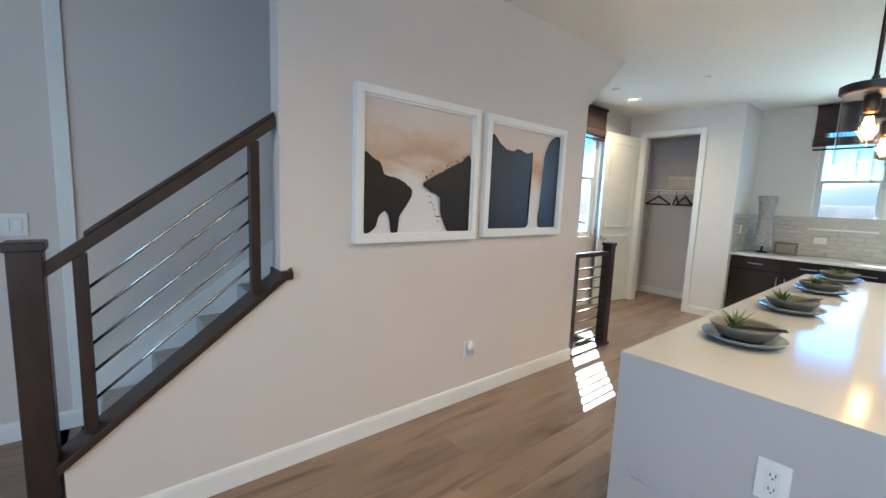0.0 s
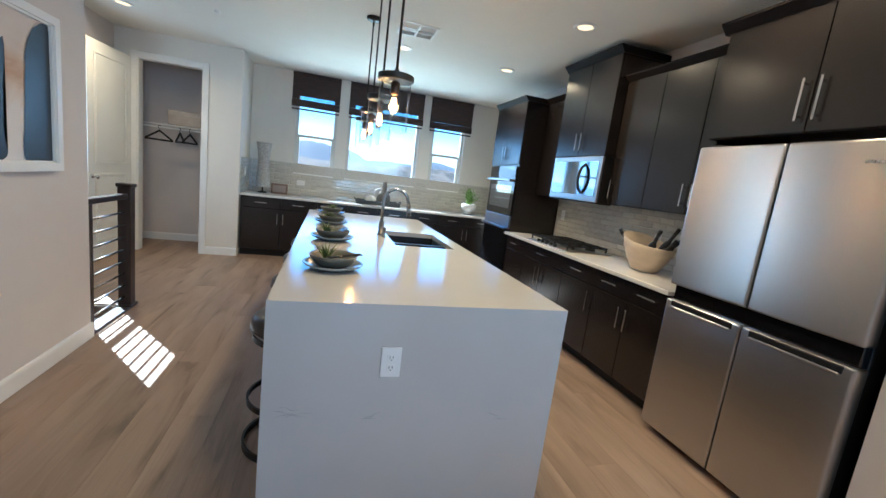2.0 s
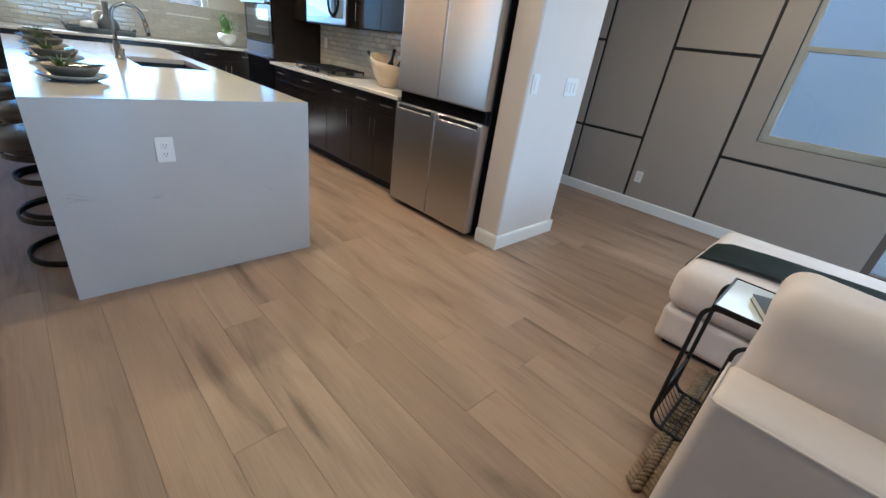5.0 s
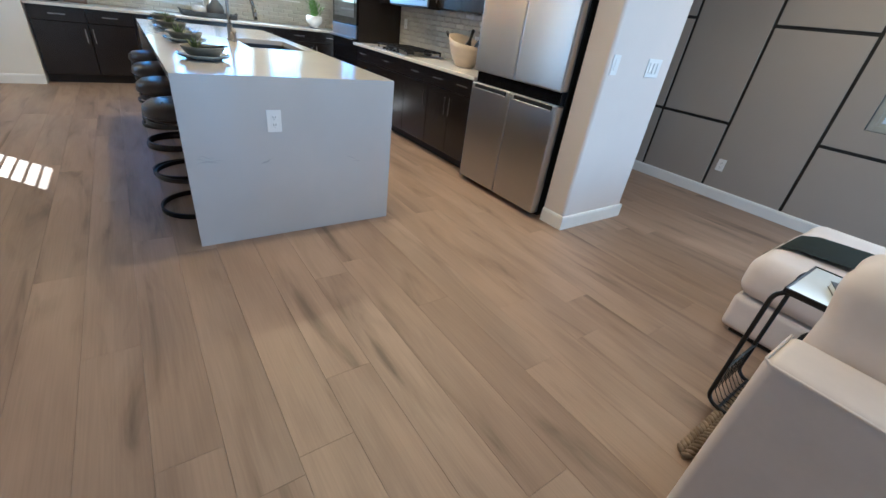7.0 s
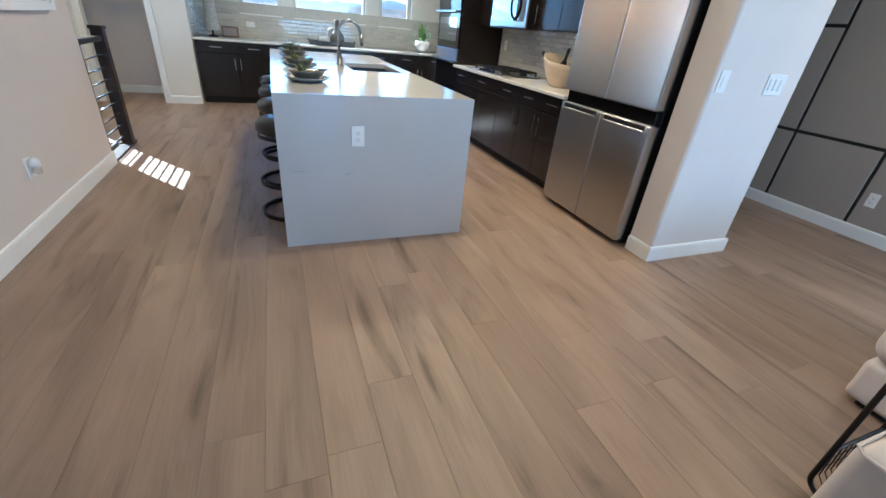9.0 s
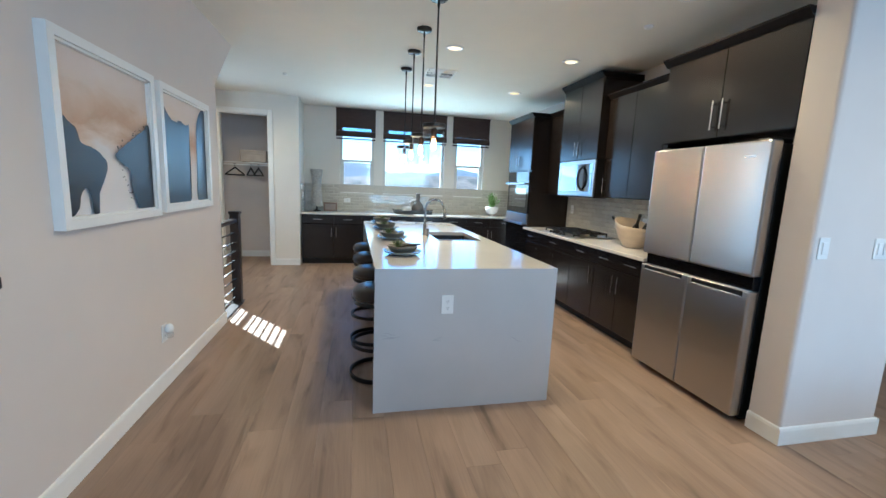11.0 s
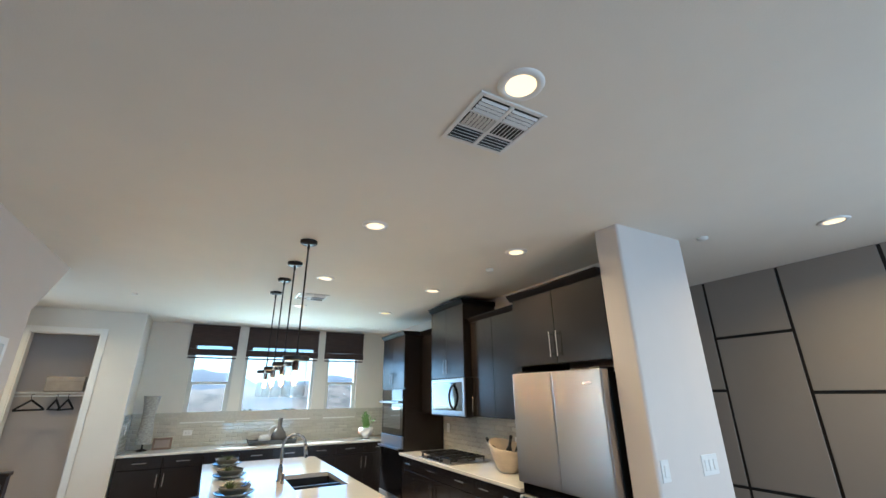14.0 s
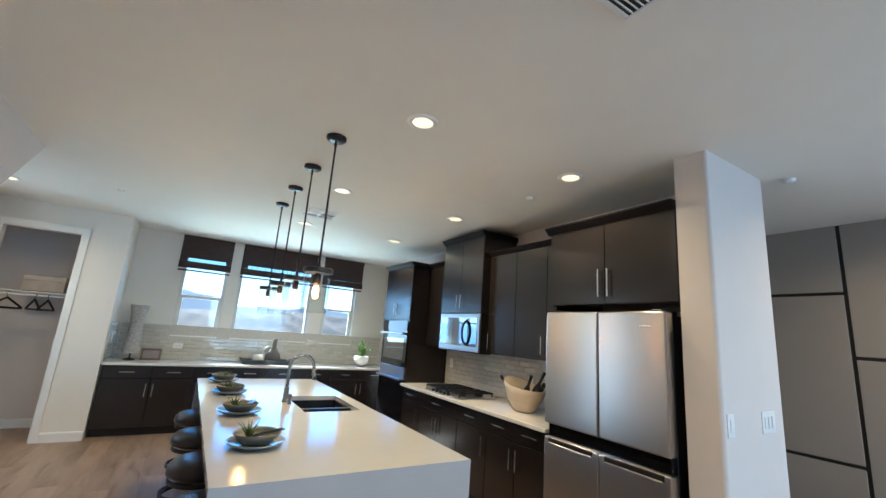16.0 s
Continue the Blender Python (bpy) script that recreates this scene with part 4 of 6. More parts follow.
src = None
for x in (2.28, 2.89, 3.505, 4.135):
    if src is None:
        src = thing("pendant_lamp", pose(x, 0.25, CH), "black pendant lamp with a clear glass cylinder and lit bulb", "pendant lamp", "pendants over the island")
        part("canopy", lathe([(0, -0.028), (0.055, -0.026), (0.064, -0.018), (0.064, 0)], 28), BRONZE, src, "", True)
        part("swivel", lathe([(0, -0.07), (0.008, -0.07), (0.011, -0.055), (0.008, -0.04), (0.008, -0.026)], 12), BRONZE, src, "", True)
        part("stem", lathe([(0.0065, -0.87), (0.0065, -0.06)], 10), BRONZE, src)
        part("cap", lathe([(0, -0.897), (0.082, -0.897), (0.088, -0.892), (0.088, -0.870), (0.082, -0.866), (0.012, -0.864), (0.010, -0.838), (0, -0.838)], 36), IRON, src)
        part("socket", lathe([(0, -0.96), (0.018, -0.96), (0.022, -0.95), (0.022, -0.905), (0.016, -0.898)], 18), mat("copper_socket", (0.10, 0.055, 0.035), 0.35, 0.8), src, "copper bulb socket", True)
        bulb = part("bulb", lathe([(0.013, -0.96), (0.016, -0.975), (0.031, -1.005), (0.034, -1.025), (0.028, -1.05), (0.012, -1.065), (0, -1.067)], 20), BULBG, src, "amber glass bulb", True)
        part("filament", join(*[tube([(0.008 * math.cos(a), 0.008 * math.sin(a), -0.975), (0.014 * math.cos(a), 0.014 * math.sin(a), -1.015), (0.006 * math.cos(a), 0.006 * math.sin(a), -1.045)], 0.0034, 6) for a in (0, 1.05, 2.09, 3.14, 4.19, 5.24)]), FILAMENT, bulb, "glowing filament")
        # one wall of glass with a rolled lower rim
        part("glass_shade", lathe([(0.0775, -0.898), (0.0775, -1.128), (0.0785, -1.130), (0.0775, -1.132), (0.0745, -1.130)], 48), CLEAR, src, "clear glass cylinder", True)
    else:
        copy_thing(src, pose(x, 0.25, CH))
    lamp("pendant_glow", 'POINT', Matrix.Translation((x, 0.25, CH - 1.015)), 0.5, (1.0, 0.60, 0.28), 0.03)


# ---- cabinets ----
def pull(parent, x, y, z, length, vertical=True):
    """A satin bar pull; local y comes off the front."""
    a = length / 2
    if vertical:
        bm = join(box(x - 0.006, x + 0.006, y + 0.022, y + 0.032, z - a, z + a, 0.003), box(x - 0.004, x + 0.004, y, y + 0.023, z - a + 0.02, z - a + 0.028, 0), box(x - 0.004, x + 0.004, y, y + 0.023, z + a - 0.028, z + a - 0.02, 0))
    else:
        bm = join(box(x - a, x + a, y + 0.022, y + 0.032, z - 0.006, z + 0.006, 0.003), box(x - a + 0.02, x - a + 0.028, y, y + 0.023, z - 0.004, z + 0.004, 0), box(x + a - 0.028, x + a - 0.02, y, y + 0.023, z - 0.004, z + 0.004, 0))
    part("handle", bm, CHROME, parent, "satin nickel bar pull")


def base_cabinet(m, w, layout, label="dark espresso base cabinet with flat fronts", depth=0.60, top=0.85):
    """layout: drawers across the top and doors below, each door with the side its pull is on."""
    drawers, doors = layout
    e = thing("base_cabinet", m, label, "cabinet", "kitchen base cabinets")
    part("body", box(0.001, w - 0.001, 0.0, depth, 0.10, top, 0.001), CABIN, e)
    part("toe_kick", box(0, w, 0, depth - 0.06, 0, 0.10, 0), CABIN, e)
    g, y0, y1 = 0.003, depth + 0.001, depth + 0.021
    z_split = top - 0.155
    for i in range(drawers):
        a, b = i * w / drawers + g, (i + 1) * w / drawers - g
        f = part("drawer_front", box(a, b, y0, y1, z_split + g, top - g, 0.002), CAB, e)
        pull(f, (a + b) / 2, y1, (z_split + top) / 2, min(0.16, (b - a) * 0.5), False)
    n = len(doors)
    ztop = z_split if drawers else top
    for i, side in enumerate(doors):
        a, b = i * w / n + g, (i + 1) * w / n - g
        f = part("door", box(a, b, y0, y1, 0.10 + g, ztop - g, 0.002), CAB, e)
        if side:
            pull(f, a + 0.035 if side == "l" else b - 0.035, y1, ztop - 0.14, 0.16)
    return e


def wall_cabinet(m, w, depth, z0, z1, doors, label, pull_low=True, pull_len=0.16, crown=0.05, splits=None, sides=(0.02, 0.02)):
    e = thing("wall_cabinet", m, label, "cabinet", "kitchen wall cabinets")
    part("body", box(0.0, w, 0.0, depth, z0, z1, 0.001), CAB, e)
    n = len(doors)
    y0, y1 = depth + 0.001, depth + 0.021
    us = splits or [i * w / n for i in range(n + 1)]
    for i, side in enumerate(doors):
        a, b = us[i] + 0.003, us[i + 1] - 0.003
        f = part("door", box(a, b, y0, y1, z0 + 0.003, z1 - 0.003, 0.002), CAB, e)
        if side:
            zc = z0 + 0.05 + pull_len / 2
            pull(f, a + 0.035 if side == "l" else b - 0.035, y1, zc, pull_len)
    if crown:
        l, r = sides
        part("crown", join(prism([(0, z1), (depth + 0.022, z1), (depth + 0.032, z1 + 0.012), (depth + 0.062, z1 + crown - 0.012), (depth + 0.066, z1 + crown), (0, z1 + crown)], "x", -l, w + r)), CROWN, e)
    return e


for x0, x1, lay in ((2.15, 2.92, (2, ("r", "l"))), (2.92, 3.40, (1, ("l",))), (3.40, 4.20, (1, ("r", "l"))), (4.20, 4.655, (1, ("l",)))):
    # doors read from -x to +x
    base_cabinet(pose(x0, YK, 0), x1 - x0, lay)
YS = [1.685, 1.16, 0.69, 0.23, -0.23, -0.70, -1.18, -1.64, -2.20]
sides = ["l", "r", "l", "r", "l", "r", "l", "r"]
for i in range(8):
    w = YS[i] - YS[i + 1]
    base_cabinet(pose(XW, YS[i + 1], 0, 0, 0, 90), w, (1, (sides[i],)), "dark espresso base cabinet under the windows", 0.60)

# worktops
ct = tagged(obj("worktop", box(2.145, 4.655, YK, -1.545, 0.853, 0.883, 0.004), COUNTER), "pale quartz worktop along the cooktop wall", "worktop")
tagged(obj("worktop", box(6.355, XW, -2.215, 1.697, 0.853, 0.883, 0.004), COUNTER), "pale quartz worktop under the windows", "worktop")

# wall cabinets and oven tower on the cooktop wall
tw = thing("oven_tower", pose(4.66, YK, 0), "tall dark oven cabinet with built-in double oven", "cabinet")
D = 0.60
part("body", box(0, 0.84, 0, D, 0.0, 2.41, 0.001), CAB, tw)
part("crown", prism([(0, 2.41), (D + 0.022, 2.41), (D + 0.032, 2.422), (D + 0.060, 2.452), (D + 0.064, 2.465), (0, 2.465)], "x", -0.012, 0.852), CROWN, tw)
for a, b, s in ((0.003, 0.418, "r"), (0.422, 0.837, "l")):
    f = part("door", box(a, b, D + 0.001, D + 0.021, 1.685, 2.405, 0.002), CAB, tw)
    pull(f, b - 0.035 if s == "r" else a + 0.035, D + 0.021, 1.82, 0.16)
ov = part("upper_oven", box(0.03, 0.81, D + 0.001, D + 0.020, 1.07, 1.665, 0.003), BLACKG, tw, "black glass upper oven")
part("control_panel", box(0.03, 0.81, D + 0.020, D + 0.026, 1.545, 1.665, 0.002), BLACKG, ov)
part("oven_handle", join(box(0.05, 0.79, D + 0.055, D + 0.080, 1.48, 1.51, 0.008, 2), box(0.09, 0.11, D + 0.02, D + 0.058, 1.487, 1.503, 0), box(0.73, 0.75, D + 0.02, D + 0.058, 1.487, 1.503, 0)), STEEL, ov, "steel bar handle")
part("oven_window", box(0.10, 0.74, D + 0.020, D + 0.023, 1.15, 1.43, 0.001), MIRRG, ov, "reflective oven window")
lo = part("lower_oven", box(0.03, 0.81, D + 0.001, D + 0.020, 0.34, 0.90, 0.003), BLACKG, tw, "black glass lower oven")
part("steel_band", box(0.03, 0.81, D + 0.002, D + 0.024, 0.91, 1.06, 0.003), STEEL, tw, "brushed steel band")
part("oven_handle", join(box(0.05, 0.79, D + 0.055, D + 0.080, 0.90, 0.93, 0.008, 2), box(0.09, 0.11, D + 0.02, D + 0.058, 0.907, 0.923, 0), box(0.73, 0.75, D + 0.02, D + 0.058, 0.907, 0.923, 0)), STEEL, lo, "steel bar handle")
part("steel_trim", box(0.03, 0.81, D + 0.002, D + 0.024, 0.24, 0.335, 0.003), STEEL, tw, "brushed steel lower trim")
part("drawer_front", box(0.003, 0.837, D + 0.001, D + 0.021, 0.10, 0.23, 0.002), CAB, tw)

wall_cabinet(pose(4.12, YK, 0), 0.535, 0.33, 1.36, 2.41, ("l",), "narrow dark wall cabinet beside the oven tower", sides=(0, 0))
wall_cabinet(pose(3.30, YK, 0), 0.81, 0.45, 1.775, 2.62, ("r", "l"), "tall dark cabinet above the microwave", crown=0.06)
mw = thing("microwave", pose(3.305, YK, 1.36), "steel over-range microwave with mirrored door", "microwave")
part("body", box(0.003, 0.797, 0, 0.45, 0, 0.412, 0.004), BLACKM, mw)
dr = part("door", box(0.003, 0.797, 0.451, 0.475, 0.0, 0.410, 0.006, 2), STEEL, mw, "steel microwave door")
part("door_glass", box(0.045, 0.765, 0.475, 0.478, 0.055, 0.365, 0.002), MIRRG, dr, "mirrored glass")
part("control_strip", box(0.175, 0.215, 0.478, 0.4795, 0.06, 0.36, 0), BLACKG, dr)
part("handle", tube([(0.235, 0.475, 0.07), (0.235, 0.515, 0.11), (0.235, 0.53, 0.16), (0.235, 0.535, 0.205), (0.235, 0.53, 0.25), (0.235, 0.515, 0.30), (0.235, 0.475, 0.34)], 0.013, 10), BLACKM, dr, "black bowed handle", True)
part("vent_strip", box(0.01, 0.79, 0.30, 0.46, -0.012, 0.0, 0.002), BLACKM, mw)
wall_cabinet(pose(2.20, YK, 0), 1.095, 0.35, 1.36, 2.395, ("r", "l", "r"), "dark wall cabinet pair over the worktop", splits=[0, 0.25, 0.67, 1.095], sides=(0, 0))
fc = wall_cabinet(pose(1.135, YK, 0), 1.035, 0.60, 1.815, 2.40, ("r", "l"), "deep dark cabinet above the refrigerator", pull_len=0.2, crown=0.055, sides=(0.0, 0.03))
part("side_panel", box(1.005, 1.035, 0.0, 0.58, 0.0, 1.815, 0.002), CAB, fc)
part("side_panel", box(0.0, 0.012, 0.0, 0.56, 0.0, 1.815, 0.002), CABIN, fc)

# refrigerator
fr = thing("refrigerator", pose(1.165, YK + 0.02, 0.0), "stainless four-door refrigerator with black case", "refrigerator")
FW, FD = 0.945, 0.70
part("case", box(0.012, FW - 0.012, 0.0, FD - 0.085, 0.02, 1.735, 0.006), BLACKM, fr, "black case")
part("recess_band", box(0.014, FW - 0.014, FD - 0.09, FD - 0.035, 0.80, 0.965, 0.003), BLACKG, fr, "black glossy band")
part("hinge_cover", box(0.03, 0.12, FD - 0.18, FD - 0.03, 1.735, 1.765, 0.006), BLACKM, fr)
part("hinge_cover", box(FW - 0.12, FW - 0.03, FD - 0.18, FD - 0.03, 1.735, 1.765, 0.006), BLACKM, fr)
HM = FW / 2
for a, b in ((0.0, HM - 0.003), (HM + 0.003, FW)):
    part("upper_door", box(a, b, FD - 0.08, FD, 0.945, 1.752, 0.012, 3), STEEL, fr)
    d2 = part("lower_door", box(a, b, FD - 0.08, FD, 0.045, 0.855, 0.012, 3), STEEL, fr)
    part("grip", box(a + 0.04, b - 0.04, FD - 0.03, FD + 0.003, 0.815, 0.850, 0.004), BLACKM, d2, "dark recessed grip")
    part("grip_lip", box(a + 0.05, b - 0.05, FD - 0.002, FD + 0.012, 0.808, 0.820, 0.003), STEEL, d2)
part("badge", join(*[box(0.09 + k * 0.013, 0.099 + k * 0.013, FD, FD + 0.001, 1.655, 1.668, 0) for k in range(6)]), CHROME, fr, "small chrome badge")
part("foot", join(box(0.03, 0.08, 0.5, 0.58, 0.0, 0.02, 0), box(FW - 0.08, FW - 0.03, 0.5, 0.58, 0, 0.02, 0)), BLACKM, fr)

# ---- island ----
IX0, IX1, IY0, IY1, IZ = 1.598, 4.69, -0.467, 0.70, 0.914
isl = thing("kitchen_island", pose(0, 0, 0), "white quartz waterfall island with undermount sink", "kitchen island")
SX0, SX1, SY0, SY1 = 2.88, 3.55, -0.36, 0.06
T = 0.035


def slab_with_hole(xs, ys, z0, z1):
    """A slab on a three by three grid with its middle cell cut away."""
    bm = bmesh.new()
    lo = [[bm.verts.new((x, y, z0)) for y in ys] for x in xs]
    hi = [[bm.verts.new((x, y, z1)) for y in ys] for x in xs]
    for i in range(3):
        for j in range(3):
            if (i, j) != (1, 1):
                for g in (lo, hi):
                    bm.faces.new((g[i][j], g[i + 1][j], g[i + 1][j + 1], g[i][j + 1]))
    ring = [(i, 0) for i in range(3)] + [(3, j) for j in range(3)] + [(i, 3) for i in range(3, 0, -1)] + [(0, j) for j in range(3, 0, -1)]
    for loop in (ring, [(1, 1), (2, 1), (2, 2), (1, 2)]):
        for (i, j), (k, l) in zip(loop, loop[1:] + loop[:1]):
            bm.faces.new((lo[i][j], lo[k][l], hi[k][l], hi[i][j]))
    return bm


part("top", slab_with_hole([IX0, SX0, SX1, IX1], [IY0, SY0, SY1, IY1], IZ - T, IZ), QUARTZ, isl, "polished white quartz top")
part("waterfall_end", box(IX0, IX0 + 0.035, IY0, IY1, 0, IZ - T, 0), QUARTZ, isl)
part("waterfall_end", box(IX1 - 0.035, IX1, IY0, IY1, 0, IZ - T, 0), QUARTZ, isl)
part("body", box(IX0 + 0.036, IX1 - 0.036, IY0 + 0.05, 0.38, 0.10, IZ - T - 0.24, 0.001), CAB, isl, "dark espresso island body")
part("upper_body", join(box(IX0 + 0.036, SX0 - 0.03, IY0 + 0.05, 0.38, IZ - T - 0.24, IZ - T, 0.0), box(SX1 + 0.03, IX1 - 0.036, IY0 + 0.05, 0.38, IZ - T - 0.24, IZ - T, 0.0)), CAB, isl)
part("toe_kick", box(IX0 + 0.036, IX1 - 0.036, IY0 + 0.11, 0.36, 0, 0.10, 0), CABIN, isl)
n = 5
for k in range(n):
    a = IX0 + 0.04 + k * (IX1 - IX0 - 0.08) / n
    b = a + (IX1 - IX0 - 0.08) / n
    f = part("door", box(a + 0.003, b - 0.003, IY0 + 0.030, IY0 + 0.050, 0.105, IZ - T - 0.005, 0.002), CAB, isl)
sk = thing("kitchen_sink", pose(SX0, SY0, IZ), "black composite double-bowl sink", "sink")
SW, SH = SX1 - SX0, SY1 - SY0
XM = 0.235


def basin(x0, x1, y0, y1, depth):
    bm = box(x0, x1, y0, y1, -depth, -T + 0.004, 0)
    bmesh.ops.delete(bm, geom=[f for f in bm.faces if f.calc_center_median().z > -T], context='FACES')
    bmesh.ops.bevel(bm, geom=[e for e in bm.edges if not e.is_boundary], offset=0.02, segments=3, affect='EDGES', profile=0.5)
    return bm


SINKM = mat("black_composite", (0.016, 0.016, 0.018), 0.30, noise_scale=6, vary=0.2, rough_vary=0.03)
part("basin", basin(-0.004, XM, -0.004, SH + 0.004, 0.22), SINKM, sk, "", True)
part("basin", basin(XM + 0.022, SW + 0.004, -0.004, SH + 0.004, 0.22), SINKM, sk, "", True)
part("divider", box(XM - 0.004, XM + 0.026, 0.0, SH, -0.20, -0.024, 0.005, 2), SINKM, sk)
for cx in (XM / 2, (XM + SW) / 2 + 0.01):
    part("drain", moved(lathe([(0, 0.004), (0.03, 0.004), (0.045, 0.002), (0.045, 0)], 20), pose(cx, SH / 2, -0.22)), CHROME, sk)
fa = thing("kitchen_faucet", pose(3.31, 0.115, IZ), "brushed nickel gooseneck faucet on the island", "faucet")
part("base", lathe([(0, 0), (0.028, 0), (0.028, 0.008), (0.021, 0.014), (0.021, 0.10), (0.018, 0.112), (0, 0.112)], 20), NICKEL, fa, "", True)
R = 0.095
arc = [(0, 0, 0.10), (0, 0, 0.20), (0, 0, 0.26)] + [(0, -R + R * math.cos(a), 0.265 + R * math.sin(a)) for a in [math.radians(k) for k in range(10, 171, 16)]] + [(0, -2 * R - 0.004, 0.255)]
part("neck", tube(arc, 0.0125, 12), NICKEL, fa, "", True)
part("spray_head", tube([(0, -2 * R - 0.003, 0.262), (0, -2 * R - 0.012, 0.20), (0, -2 * R - 0.016, 0.165)], 0.0165, 12), NICKEL, fa, "", True)
part("lever", tube([(-0.018, 0, 0.07), (-0.045, 0, 0.075), (-0.075, 0.01, 0.115)], 0.007, 8), NICKEL, fa, "", True)
sp = thing("soap_dispenser", pose(3.20, 0.105, IZ), "small nickel soap dispenser beside the faucet", "dispenser")
part("pump", lathe([(0, 0), (0.017, 0), (0.017, 0.006), (0.012, 0.012), (0.012, 0.055), (0.015, 0.06), (0.015, 0.075), (0, 0.078)], 16), NICKEL, sp, "", True)


def vein(y, z, seed, n):
    """Faint branching marks in the stone of the end panel."""
    r = random.Random(seed)
    bms = []
    for k in range(n):
        py, pz = y + r.uniform(-0.05, 0.05), z + r.uniform(-0.015, 0.015)
        a = r.uniform(-0.5, 0.5)
        pts = []
        for j in range(6):
            pts.append((py, pz))
            py += 0.012 * math.cos(a)
            pz += 0.012 * math.sin(a)
            a += r.uniform(-0.8, 0.8)
        bm = bmesh.new()
        w = r.uniform(0.0006, 0.0016)
        lo2 = [bm.verts.new((IX0 - 0.0006, p[0], p[1] - w * math.sin(3.14 * (i + 0.3) / 5.6))) for i, p in enumerate(pts)]
        hi2 = [bm.verts.new((IX0 - 0.0006, p[0], p[1] + w * math.sin(3.14 * (i + 0.3) / 5.6))) for i, p in enumerate(pts)]
        for i in range(5):
            bm.faces.new((lo2[i], lo2[i + 1], hi2[i + 1], hi2[i]))
        bms.append(bm)
    part("vein", join(*bms), VEIN, isl, "faint grey marks in the stone")


vein(0.55, 0.49, 3, 9)
vein(0.30, 0.47, 8, 3)
vein(-0.22, 0.44, 11, 2)

# ---- stools ----
src = None
for k, x in enumerate((2.17, 2.86, 3.56, 4.27)):
    if src is None:
        src = thing("bar_stool", pose(x, 0.635, 0), "round brown leather stool with black ring base", "stool", "stools at the island")
        part("seat_cushion", lathe([(0, 0.575), (0.165, 0.575), (0.190, 0.590), (0.197, 0.615), (0.192, 0.645), (0.165, 0.668), (0.10, 0.680), (0, 0.683)], 40), LEATHER, src, "brown leather cushion", True)
        part("piping", tube([(0.194 * math.cos(a), 0.194 * math.sin(a), 0.603) for a in [2 * math.pi * i / 40 for i in range(40)]], 0.005, 6, True), LEATHER, src, "", True)
        part("seat_ring", lathe([(0.178, 0.550), (0.186, 0.550), (0.186, 0.575), (0.178, 0.575), (0.178, 0.550)], 40), BLACKM, src)
        part("floor_ring", lathe([(0.200, 0.0), (0.212, 0.0), (0.212, 0.030), (0.200, 0.030), (0.200, 0.0)], 44), BLACKM, src)
        part("foot_ring", lathe([(0.190, 0.23), (0.200, 0.23), (0.200, 0.255), (0.190, 0.255), (0.190, 0.23)], 44), BLACKM, src)
        for a in (-0.6, -1.57, -2.54):
            part("leg", tube([(0.203 * math.cos(a), 0.203 * math.sin(a), 0.02), (0.18 * math.cos(a), 0.18 * math.sin(a), 0.565)], 0.0045, 8), BLACKM, src)
    else:
        copy_thing(src, pose(x, 0.635, 0, 0, 0, 0))


# ---- place settings ----
def leaf_blade(length, width, lean, az, base=0.0, thick=0.3, curl=0.35):
    bm = bmesh.new()
    n = 5
    rows = []
    for i in range(n + 1):
        t = i / n
        w = width * (math.sin(math.pi * min(1, 0.25 + 0.75 * t)) ** 0.8) * (1 - t ** 3)
        ang = lean + curl * t
        r, z = length * t * math.sin(ang), length * t * math.cos(ang)
        rows.append([bm.verts.new((r, -w / 2, z)), bm.verts.new((r + 0.15 * w, 0, z - thick * w * 0.5)), bm.verts.new((r, w / 2, z))])
    for a, b in zip(rows, rows[1:]):
        for k in range(2):
            bm.faces.new((a[k], a[k + 1], b[k + 1], b[k]))
    return moved(bm, pose(0, 0, base, 0, 0, math.degrees(az)))


